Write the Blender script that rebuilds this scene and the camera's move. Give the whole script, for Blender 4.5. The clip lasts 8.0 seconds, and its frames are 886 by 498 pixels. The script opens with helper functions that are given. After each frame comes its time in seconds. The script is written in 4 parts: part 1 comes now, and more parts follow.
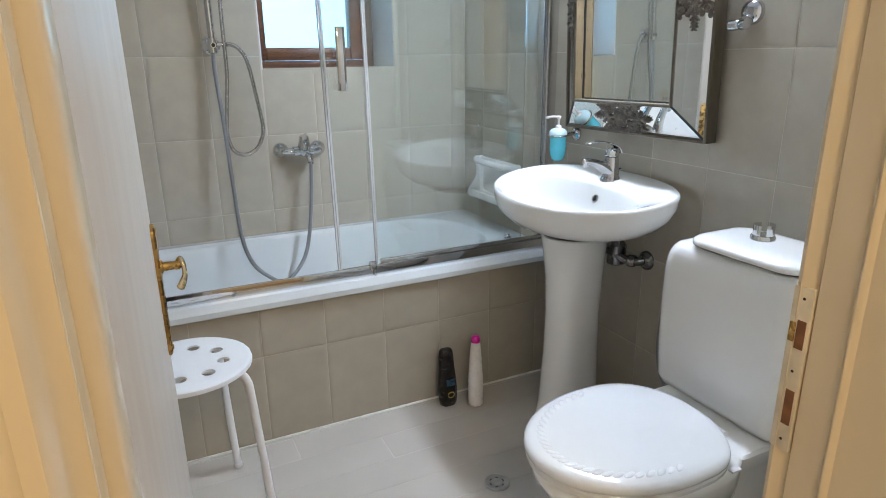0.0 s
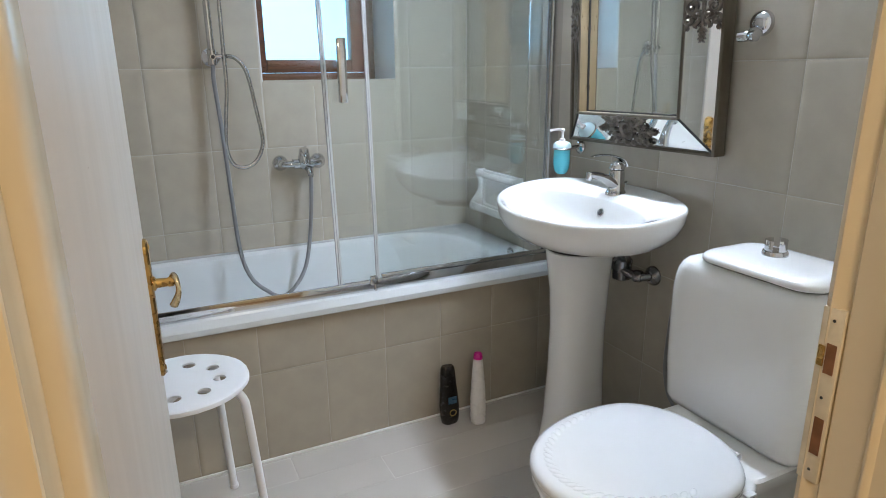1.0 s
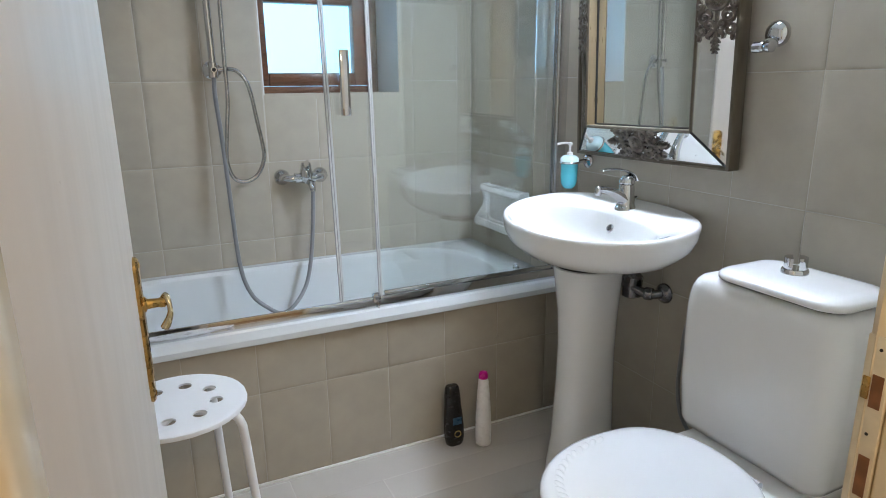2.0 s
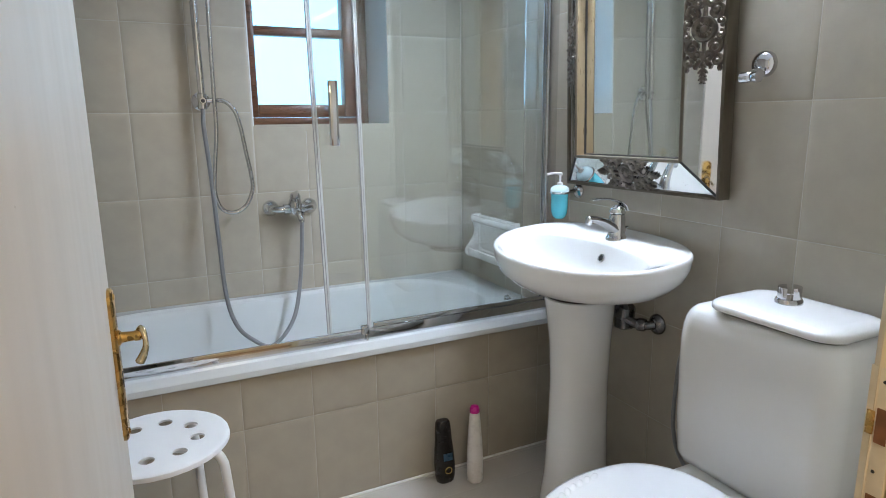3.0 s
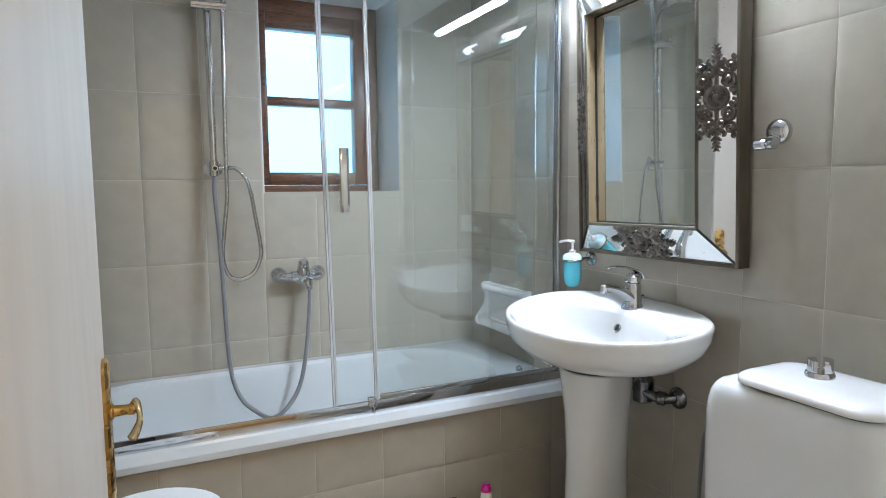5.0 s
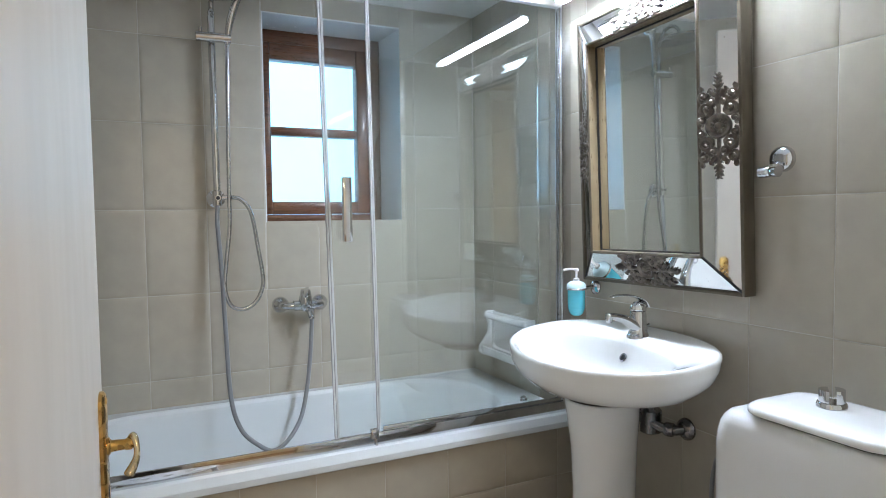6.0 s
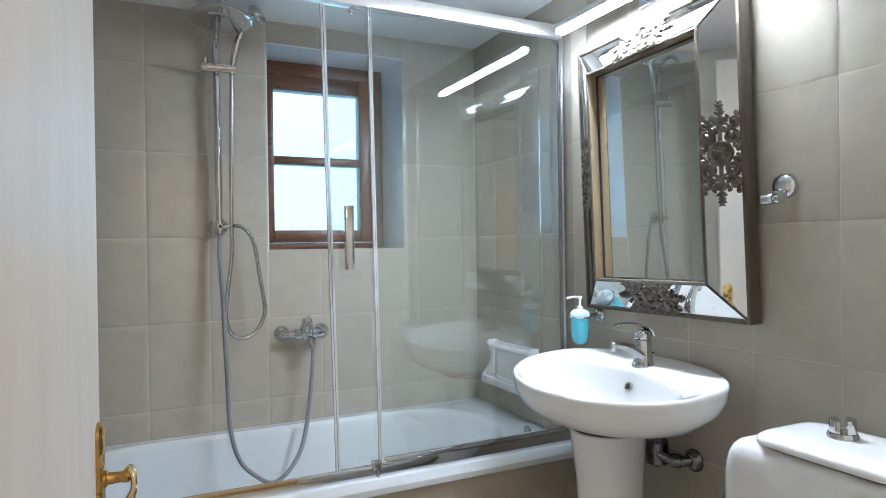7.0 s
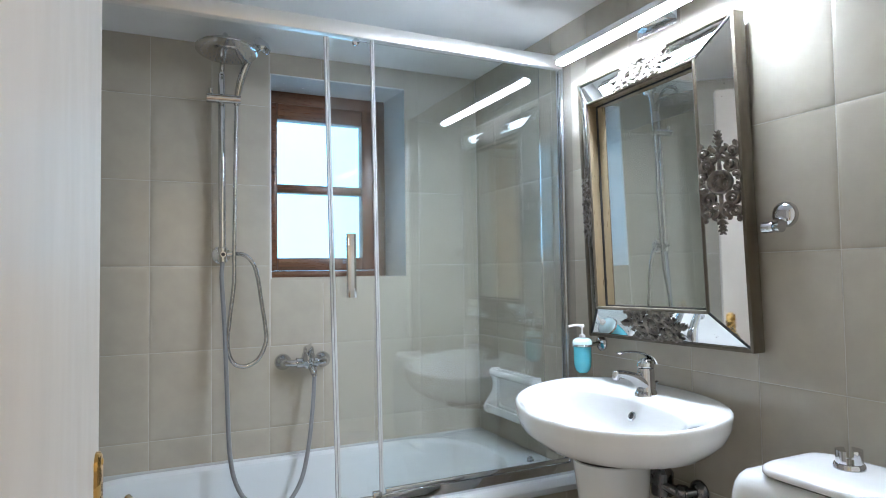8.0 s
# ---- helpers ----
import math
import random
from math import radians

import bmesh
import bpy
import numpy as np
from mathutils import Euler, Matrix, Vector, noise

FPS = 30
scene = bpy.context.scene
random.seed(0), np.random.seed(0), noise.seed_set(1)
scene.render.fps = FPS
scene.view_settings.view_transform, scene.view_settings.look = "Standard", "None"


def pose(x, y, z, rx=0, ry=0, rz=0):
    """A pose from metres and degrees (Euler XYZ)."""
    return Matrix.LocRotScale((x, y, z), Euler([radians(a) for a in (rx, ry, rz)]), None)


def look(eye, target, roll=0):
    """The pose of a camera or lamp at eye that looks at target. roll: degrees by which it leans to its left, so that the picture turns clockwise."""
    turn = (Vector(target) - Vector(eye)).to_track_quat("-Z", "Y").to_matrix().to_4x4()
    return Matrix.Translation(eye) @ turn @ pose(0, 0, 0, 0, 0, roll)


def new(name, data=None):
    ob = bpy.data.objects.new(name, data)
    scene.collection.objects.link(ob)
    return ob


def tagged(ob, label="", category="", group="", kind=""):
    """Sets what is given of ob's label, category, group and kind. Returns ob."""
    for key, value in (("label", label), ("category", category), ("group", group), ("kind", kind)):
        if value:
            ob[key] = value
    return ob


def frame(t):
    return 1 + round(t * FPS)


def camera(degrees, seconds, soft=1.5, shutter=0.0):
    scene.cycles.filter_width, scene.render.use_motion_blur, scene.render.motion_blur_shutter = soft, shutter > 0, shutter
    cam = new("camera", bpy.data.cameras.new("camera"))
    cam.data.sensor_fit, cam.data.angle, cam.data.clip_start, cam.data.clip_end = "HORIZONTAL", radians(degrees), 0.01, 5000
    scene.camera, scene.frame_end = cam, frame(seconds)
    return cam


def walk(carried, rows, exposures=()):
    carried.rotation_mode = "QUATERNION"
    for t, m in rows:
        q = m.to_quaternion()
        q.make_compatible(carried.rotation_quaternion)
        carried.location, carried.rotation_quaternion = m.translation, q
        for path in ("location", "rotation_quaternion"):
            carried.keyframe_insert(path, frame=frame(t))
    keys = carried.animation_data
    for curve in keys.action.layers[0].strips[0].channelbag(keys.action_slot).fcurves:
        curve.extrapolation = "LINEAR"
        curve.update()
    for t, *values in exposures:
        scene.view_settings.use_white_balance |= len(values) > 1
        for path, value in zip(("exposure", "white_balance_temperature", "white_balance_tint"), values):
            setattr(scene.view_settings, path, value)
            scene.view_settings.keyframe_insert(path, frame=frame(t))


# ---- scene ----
cam = camera(71.0, 8.0, soft=1.0)
PATH = [
    (0, (0.042, 0.299, 1.19), (0.874, 2.02, 0.599), -0.7),
    (0.5, (0.042, 0.319, 1.18), (0.88, 2.045, 0.617), -0.5),
    (1, (0.052, 0.337, 1.184), (0.89, 2.067, 0.633), -0.6),
    (1.5, (0.06, 0.366, 1.181), (0.886, 2.106, 0.644), -0.6),
    (3, (0.086, 0.403, 1.168), (0.955, 2.157, 0.76), -0.6),
    (3.5, (0.089, 0.416, 1.164), (0.957, 2.183, 0.81), -0.7),
    (4, (0.088, 0.433, 1.166), (0.956, 2.208, 0.854), -0.5),
    (4.5, (0.092, 0.438, 1.161), (0.958, 2.224, 0.914), -0.4),
    (6, (0.098, 0.451, 1.162), (0.958, 2.253, 1.061), -0.7),
    (6.5, (0.099, 0.456, 1.156), (0.958, 2.261, 1.108), -0.7),
    (7, (0.098, 0.458, 1.16), (0.956, 2.264, 1.151), -0.8),
    (7.5, (0.095, 0.456, 1.16), (0.952, 2.262, 1.195), -0.8),
    (8, (0.098, 0.453, 1.161), (0.949, 2.26, 1.241), -0.8),
]
walk(cam, [(t, look(eye, target, roll)) for t, eye, target, roll in PATH], exposures=[(0, -0.07), (1.5, -0.13), (4.5, -0.06), (8, -0.04)])

# ---- world, lamps, light ----
world = bpy.data.worlds.new("world")
scene.world = world
world.use_nodes = True
wn = world.node_tree
bgn = wn.nodes["Background"]
sky = wn.nodes.new("ShaderNodeTexSky")
sky.sky_type, sky.sun_disc = "NISHITA", False
sky.sun_elevation, sky.sun_rotation = radians(35), radians(200)
wn.links.new(sky.outputs[0], bgn.inputs[0])
bgn.inputs[1].default_value = 0.12


def area(name, m, sx, sy, watts, colour):
    data = bpy.data.lights.new(name, "AREA")
    data.shape, data.size, data.size_y = "RECTANGLE", sx, sy
    data.energy, data.color = watts, colour
    ob = new(name, data)
    ob.matrix_world = m
    return ob


# the warm hall lamp under the hall's ceiling; the daylight comes from the bright distance outside the window
area("hall_lamp_light", pose(0.20, -0.60, 2.16, 0, 0, 0), 0.5, 0.5, 24.0, (1.0, 0.82, 0.58))

# ---- materials ----


def mat(name, colour, rough=0.5, metal=0.0, vary=0.06, scale=8.0, bump=0.0, bump_scale=60.0, coat=0.0, rand=0.0,
        rough_vary=0.08, spec=0.5, stretch=(1, 1, 1)):
    m = bpy.data.materials.new(name)
    m.use_nodes = True
    nt = m.node_tree
    b = nt.nodes["Principled BSDF"]
    b.inputs["Metallic"].default_value = metal
    b.inputs["Coat Weight"].default_value = coat
    b.inputs["Coat Roughness"].default_value = 0.08
    b.inputs["Specular IOR Level"].default_value = spec
    co = nt.nodes.new("ShaderNodeTexCoord")
    mp = nt.nodes.new("ShaderNodeMapping")
    mp.inputs["Scale"].default_value = stretch
    nt.links.new(co.outputs["Object"], mp.inputs[0])
    n1 = nt.nodes.new("ShaderNodeTexNoise")
    n1.inputs["Scale"].default_value, n1.inputs["Detail"].default_value = scale, 6
    n2 = nt.nodes.new("ShaderNodeTexNoise")
    n2.inputs["Scale"].default_value, n2.inputs["Detail"].default_value = bump_scale, 4
    for n in (n1, n2):
        nt.links.new(mp.outputs[0], n.inputs["Vector"])
    mr = nt.nodes.new("ShaderNodeMapRange")
    mr.inputs["From Min"].default_value, mr.inputs["From Max"].default_value = 0.3, 0.7
    mr.inputs["To Min"].default_value, mr.inputs["To Max"].default_value = 1 - vary, 1 + vary
    nt.links.new(n1.outputs[0], mr.inputs[0])
    last = mr.outputs[0]
    if rand:
        oi = nt.nodes.new("ShaderNodeObjectInfo")
        rr = nt.nodes.new("ShaderNodeMapRange")
        rr.inputs["To Min"].default_value, rr.inputs["To Max"].default_value = 1 - rand, 1 + rand
        nt.links.new(oi.outputs["Random"], rr.inputs[0])
        mu = nt.nodes.new("ShaderNodeMath")
        mu.operation = "MULTIPLY"
        nt.links.new(last, mu.inputs[0])
        nt.links.new(rr.outputs[0], mu.inputs[1])
        last = mu.outputs[0]
    hs = nt.nodes.new("ShaderNodeHueSaturation")
    hs.inputs["Color"].default_value = (*colour, 1)
    nt.links.new(last, hs.inputs["Value"])
    nt.links.new(hs.outputs[0], b.inputs["Base Color"])
    rm = nt.nodes.new("ShaderNodeMapRange")
    rm.inputs["From Min"].default_value, rm.inputs["From Max"].default_value = 0.3, 0.7
    rm.inputs["To Min"].default_value, rm.inputs["To Max"].default_value = max(rough - rough_vary, 0.01), rough + rough_vary
    nt.links.new(n2.outputs[0], rm.inputs[0])
    nt.links.new(rm.outputs[0], b.inputs["Roughness"])
    if bump:
        bp = nt.nodes.new("ShaderNodeBump")
        bp.inputs["Strength"].default_value, bp.inputs["Distance"].default_value = bump, 0.002
        nt.links.new(n2.outputs[0], bp.inputs["Height"])
        nt.links.new(bp.outputs[0], b.inputs["Normal"])
    return m


def speck(m, colour, scale=45.0, size=0.10, amount=0.5):
    """Small chips of another colour, where a fine cell pattern and a patchy noise meet."""
    nt = m.node_tree
    b = nt.nodes["Principled BSDF"]
    src = b.inputs["Base Color"].links[0].from_socket
    co = nt.nodes.new("ShaderNodeTexCoord")
    vo = nt.nodes.new("ShaderNodeTexVoronoi")
    vo.inputs["Scale"].default_value = scale
    no = nt.nodes.new("ShaderNodeTexNoise")
    no.inputs["Scale"].default_value = scale * 0.35
    nt.links.new(co.outputs["Object"], vo.inputs["Vector"])
    nt.links.new(co.outputs["Object"], no.inputs["Vector"])
    lt = nt.nodes.new("ShaderNodeMath")
    lt.operation = "LESS_THAN"
    lt.inputs[1].default_value = size
    nt.links.new(vo.outputs["Distance"], lt.inputs[0])
    gt = nt.nodes.new("ShaderNodeMath")
    gt.operation = "GREATER_THAN"
    gt.inputs[1].default_value = amount
    nt.links.new(no.outputs[0], gt.inputs[0])
    mu = nt.nodes.new("ShaderNodeMath")
    mu.operation = "MULTIPLY"
    nt.links.new(lt.outputs[0], mu.inputs[0])
    nt.links.new(gt.outputs[0], mu.inputs[1])
    mx = nt.nodes.new("ShaderNodeMix")
    mx.data_type = "RGBA"
    nt.links.new(mu.outputs[0], mx.inputs["Factor"])
    nt.links.new(src, mx.inputs["A"])
    mx.inputs["B"].default_value = (*colour, 1)
    nt.links.new(mx.outputs["Result"], b.inputs["Base Color"])
    return m


def glass(name, colour, rough=0.0, ior=1.45):
    m = bpy.data.materials.new(name)
    m.use_nodes = True
    b = m.node_tree.nodes["Principled BSDF"]
    b.inputs["Base Color"].default_value = (*colour, 1)
    b.inputs["Roughness"].default_value = rough
    b.inputs["Transmission Weight"].default_value = 1
    b.inputs["IOR"].default_value = ior
    return m


def glow(name, colour, strength):
    m = bpy.data.materials.new(name)
    m.use_nodes = True
    b = m.node_tree.nodes["Principled BSDF"]
    b.inputs["Base Color"].default_value = (0.8, 0.8, 0.8, 1)
    b.inputs["Emission Color"].default_value = (*colour, 1)
    b.inputs["Emission Strength"].default_value = strength
    return m


TILE = mat("greige_glazed_tile", (0.410, 0.372, 0.308), 0.17, vary=0.045, scale=14, bump=0.05, bump_scale=22, rand=0.02, coat=0.3, rough_vary=0.05)
GROUT = mat("pale_grout", (0.465, 0.435, 0.38), 0.7, vary=0.12, scale=30, bump=0.3, bump_scale=300)
FLOORTILE = mat("white_painted_floor_tile", (0.50, 0.468, 0.425), 0.13, vary=0.03, scale=5, bump=0.06, bump_scale=14, rand=0.012, rough_vary=0.03)
FLOORJOINT = mat("white_floor_joint", (0.50, 0.47, 0.43), 0.4, vary=0.1, scale=20, bump=0.3, bump_scale=200)
PLASTER = mat("white_ceiling_paint", (0.80, 0.80, 0.79), 0.7, vary=0.03, scale=5, bump=0.15, bump_scale=120)
HALLPAINT = mat("cream_hall_paint", (0.72, 0.66, 0.55), 0.7, vary=0.04, scale=4, bump=0.15, bump_scale=120)
HALLFLOOR = mat("brown_hall_floor", (0.28, 0.19, 0.12), 0.4, vary=0.2, scale=6, stretch=(1, 12, 1), bump=0.1)
CERAMIC = mat("white_sanitary_ceramic", (0.84, 0.84, 0.83), 0.07, vary=0.015, scale=4, coat=0.6, rough_vary=0.03)
SEATPLASTIC = mat("white_seat_plastic", (0.72, 0.72, 0.725), 0.11, vary=0.02, scale=6, rough_vary=0.04)
ENAMEL = mat("white_bath_enamel", (0.64, 0.675, 0.69), 0.10, vary=0.03, scale=3, coat=0.4, rough_vary=0.04)
SEALANT = mat("white_silicone", (0.80, 0.79, 0.76), 0.4, vary=0.06, scale=30)
CHROME = mat("polished_chrome", (0.66, 0.67, 0.69), 0.06, 1.0, vary=0.04, scale=20, rough_vary=0.05)
STEEL = mat("brushed_aluminium", (0.74, 0.75, 0.76), 0.20, 1.0, vary=0.03, scale=3, rough_vary=0.02, bump_scale=6)
SATIN = mat("satin_aluminium_rail", (0.86, 0.85, 0.83), 0.42, 1.0, vary=0.02, scale=3, rough_vary=0.02, bump_scale=6)
HOSE = mat("grey_shower_hose", (0.20, 0.205, 0.215), 0.34, 0.1, vary=0.02, rough_vary=0.02, scale=40)
SPIRAL = mat("chrome_spiral_hose", (0.52, 0.53, 0.55), 0.18, 1.0, vary=0.08, scale=60)
BRASS = mat("aged_brass", (0.50, 0.31, 0.10), 0.27, 1.0, vary=0.25, scale=30, rough_vary=0.12)
NICKEL = mat("worn_nickel", (0.52, 0.44, 0.29), 0.24, 1.0, vary=0.2, scale=40)
DOORPAINT = speck(mat("white_door_gloss_paint", (0.58, 0.52, 0.452), 0.40, spec=0.3, vary=0.035, scale=4, bump=0.05, bump_scale=9,
                      stretch=(4, 4, 0.8), rough_vary=0.05), (0.30, 0.22, 0.15), 38, 0.06, 0.66)
CREAM = speck(mat("cream_gloss_woodwork_paint", (0.74, 0.62, 0.43), 0.22, vary=0.03, scale=4, bump=0.04, bump_scale=10,
                  stretch=(2, 2, 0.6), rough_vary=0.04), (0.30, 0.20, 0.12), 30, 0.04, 0.66)
STRIKE = mat("painted_strike_plate", (0.70, 0.62, 0.47), 0.4, vary=0.12, scale=40, bump=0.2)
RAWWOOD = mat("raw_mortice_wood", (0.20, 0.085, 0.035), 0.8, vary=0.3, scale=50, bump=0.4)
TIMBER = mat("stained_window_timber", (0.115, 0.043, 0.018), 0.32, vary=0.35, scale=12, stretch=(1, 1, 9), bump=0.2, bump_scale=40, coat=0.2)
TIMBER_H = mat("stained_window_timber_across", (0.115, 0.043, 0.018), 0.32, vary=0.35, scale=12, stretch=(1, 9, 9), bump=0.2, bump_scale=40, coat=0.2)
MIRROR = mat("mirror_silver", (0.90, 0.92, 0.91), 0.012, 1.0, vary=0.01, scale=3, rough_vary=0.005)
OLDMIRROR = speck(mat("antiqued_mirror_silver", (0.86, 0.87, 0.86), 0.03, 1.0, vary=0.03, scale=10, rough_vary=0.015), (0.10, 0.08, 0.06), 60, 0.10, 0.62)
PEWTER = mat("antique_pewter_ornament", (0.165, 0.142, 0.122), 0.40, 0.85, vary=0.35, scale=60, bump=0.3, bump_scale=250, rough_vary=0.1)
FRAMEWOOD = mat("antique_bronze_frame", (0.105, 0.086, 0.060), 0.36, 0.35, vary=0.22, scale=9, stretch=(5, 5, 0.7), bump=0.12, bump_scale=40)
GILT = mat("worn_gilt_rebate", (0.32, 0.25, 0.155), 0.32, 0.45, vary=0.16, scale=6, stretch=(5, 5, 0.6), bump=0.08, bump_scale=30, rough_vary=0.08)
STOOLPAINT = mat("white_powder_coat", (0.80, 0.81, 0.83), 0.42, vary=0.02, scale=10, bump=0.1, bump_scale=400)
PANE = glass("clear_screen_glass", (0.92, 0.962, 0.970), 0.0, 1.6)
WINPANE = glass("window_glass", (0.97, 1.0, 1.0))
# chrome made darker: the shade under the basin is put into its colour
SHADECHROME = mat("shade_darkened_chrome", (0.24, 0.24, 0.25), 0.22, 1.0, vary=0.15, scale=30)
DRAINMETAL = mat("worn_drain_metal", (0.42, 0.40, 0.37), 0.36, 0.7, vary=0.15, scale=30)
SEALSTRIP = mat("clear_plastic_seal", (0.86, 0.88, 0.89), 0.16, vary=0.03, scale=8, coat=0.4, rough_vary=0.03)
SEALSTRIP.node_tree.nodes["Principled BSDF"].inputs["Transmission Weight"].default_value = 0.35
# paler and bluer than the tile: daylight put into the recess colour
REVEAL = mat("daylit_recess_colour", (0.70, 0.74, 0.77), 0.2, vary=0.05, scale=7, bump=0.1, bump_scale=50)
BLACK = mat("black_bottle_plastic", (0.012, 0.011, 0.011), 0.22, vary=0.3, scale=30)
# for small dark parts, and as painted shade in gaps and holes
DARK = mat("dark_parts_and_shade", (0.02, 0.02, 0.02), 0.6, vary=0.2)
LABELBLUE = mat("blue_label_print", (0.03, 0.085, 0.15), 0.3, vary=0.3, scale=60)
LABELGOLD = mat("gold_label_print", (0.55, 0.40, 0.12), 0.3, 0.5, vary=0.2, scale=60)
WHITEPL = mat("white_bottle_plastic", (0.78, 0.76, 0.75), 0.30, vary=0.03, scale=20)
PINK = mat("magenta_cap_plastic", (0.62, 0.015, 0.30), 0.25, vary=0.08, scale=30)
SOAP = mat("turquoise_liquid_soap", (0.11, 0.58, 0.72), 0.12, vary=0.03, scale=10, coat=0.5)
FROST = mat("frosted_dispenser_glass", (0.60, 0.80, 0.86), 0.18, vary=0.03, scale=10, coat=0.5)
LED = glow("lit_lamp_diffuser", (0.715, 0.83, 1.0), 430.0)
OUTSIDE = glow("pale_overcast_outside", (0.30, 0.66, 1.0), 2.45)

# ---- mesh helpers ----


def finish(bm, name, material, parent=None, label="", smooth=40):
    bmesh.ops.recalc_face_normals(bm, faces=bm.faces[:])
    me = bpy.data.meshes.new(name)
    bm.to_mesh(me)
    bm.free()
    me.materials.append(material)
    me.shade_smooth()
    me.set_sharp_from_angle(angle=radians(smooth))
    ob = new(name, me)
    if parent:
        ob.parent = parent
    if label:
        ob["label"] = label
    return ob


def part(name, bm, material, parent, label="", smooth=40):
    return finish(bm, name, material, parent, label, smooth)


def thing(name, m, label, category, group="", kind=""):
    ob = new(name)
    ob.matrix_world = m
    ob.empty_display_size = 0.05
    return tagged(ob, label, category, group, kind)


def box(bm, x0, x1, y0, y1, z0, z1, bevel=0.0, seg=2):
    m = Matrix.Translation(((x0 + x1) / 2, (y0 + y1) / 2, (z0 + z1) / 2)) @ Matrix.Diagonal((x1 - x0, y1 - y0, z1 - z0, 1))
    r = bmesh.ops.create_cube(bm, size=1, matrix=m)
    if bevel:
        es = list({e for v in r["verts"] for e in v.link_edges})
        bmesh.ops.bevel(bm, geom=es, offset=bevel, segments=seg, affect="EDGES", profile=0.5)
    return bm


def boxes(*rows, bevel=0.0):
    bm = bmesh.new()
    for r in rows:
        box(bm, *r, bevel=bevel)
    return bm


def loft(bm, rings, cap0=True, cap1=True):
    vs = [[bm.verts.new(p) for p in r] for r in rings]
    n = len(rings[0])
    for a, b in zip(vs, vs[1:]):
        for i in range(n):
            bm.faces.new((a[i], a[(i + 1) % n], b[(i + 1) % n], b[i]))
    if cap0:
        bm.faces.new(vs[0][::-1])
    if cap1:
        bm.faces.new(vs[-1])
    return bm


def lathe(bm, profile, n=24, m=Matrix(), cap0=True, cap1=True):
    rings = [[m @ Vector((max(r, 1e-5) * math.cos(2 * math.pi * i / n), max(r, 1e-5) * math.sin(2 * math.pi * i / n), z)) for i in range(n)] for r, z in profile]
    return loft(bm, rings, cap0, cap1)


def spline(points, steps=8):
    pts = [Vector(p) for p in points]
    pts = [2 * pts[0] - pts[1]] + pts + [2 * pts[-1] - pts[-2]]
    out = []
    for i in range(1, len(pts) - 2):
        p0, p1, p2, p3 = pts[i - 1:i + 3]
        for s in range(steps):
            t = s / steps
            out.append(0.5 * (2 * p1 + (p2 - p0) * t + (2 * p0 - 5 * p1 + 4 * p2 - p3) * t * t + (3 * p1 - p0 - 3 * p2 + p3) * t ** 3))
    out.append(pts[-2])
    return out


def tube(bm, pts, r, n=12, flat=1.0, ridge=0.0, wide=None):
    """A round rod along the points; r: one radius, or one for each point."""
    rings, up = [], None
    for i, p in enumerate(pts):
        d = (pts[min(i + 1, len(pts) - 1)] - pts[max(i - 1, 0)]).normalized()
        if up is None:
            up = Vector(wide) if wide else d.orthogonal().normalized()
        up = (up - d * up.dot(d)).normalized()
        side = d.cross(up)
        rad = r[i] if isinstance(r, (list, tuple)) else r
        if ridge:
            rad *= 1 + ridge * (1 if i % 2 else -1)
        rings.append([p + up * rad * math.cos(2 * math.pi * k / n) + side * rad * flat * math.sin(2 * math.pi * k / n) for k in range(n)])
    return loft(bm, rings)


def rod(bm, a, b, r, n=16, r2=None):
    return tube(bm, [Vector(a), Vector(b)], [r, r if r2 is None else r2], n)


def rrect(cx, cy, hx, hy, r, z, n=8):
    """A rounded rectangle as a ring of 4(n+1) points."""
    r = min(r, hx, hy)
    out = []
    for sx, sy, a0 in ((1, 1, 0), (-1, 1, 90), (-1, -1, 180), (1, -1, 270)):
        for k in range(n + 1):
            a = radians(a0 + 90 * k / n)
            out.append(Vector((cx + sx * (hx - r) + r * math.cos(a), cy + sy * (hy - r) + r * math.sin(a), z)))
    return out


def prism(bm, outline, z0, z1):
    """An outline of (x, y) drawn up from z0 to z1."""
    return loft(bm, [[Vector((x, y, z0)) for x, y in outline], [Vector((x, y, z1)) for x, y in outline]])


# ---- the room's plan ----
XL, XR, YF, YB, CEIL = -0.22, 1.38, 0.70, 2.83, 2.01
PITCH, COURSE = 0.203, 0.30


def structure(name, bm, material, label, category):
    return tagged(finish(bm, name, material), label, category, kind="structure")


floor = structure("floor", boxes((XL, XR, 0.54, YB, -0.1, -0.0016)), FLOORJOINT, "white painted bathroom floor of small oblong tiles", "floor")
ceiling = structure("ceiling", boxes((XL - 0.15, XR + 0.15, YF, YB, CEIL, CEIL + 0.12)), PLASTER, "plain white painted low bathroom ceiling", "ceiling")
WX0, WX1, WZ0, WZ1 = 0.504, 1.046, 1.152, 1.93
FX1 = 1.036  # the right side of the timber frame
G = 0.0030  # the joints lie this far behind the tile faces
wall_back = structure("wall_back", boxes((XL - 0.15, WX0, YB + G, YB + 0.30, 0, CEIL + 0.12), (WX1, XR + 0.15, YB + G, YB + 0.30, 0, CEIL + 0.12),
                                         (WX0, WX1, YB + G, YB + 0.30, 0, WZ0), (WX0, WX1, YB + G, YB + 0.30, WZ1, CEIL + 0.12)),
                      GROUT, "greige glazed tiled wall with a recessed window over the bath", "wall")
wall_right = structure("wall_right", boxes((XR + G, XR + 0.15, 0.54, YB + G, 0, CEIL)), GROUT, "greige glazed tiled wall behind basin and toilet", "wall")
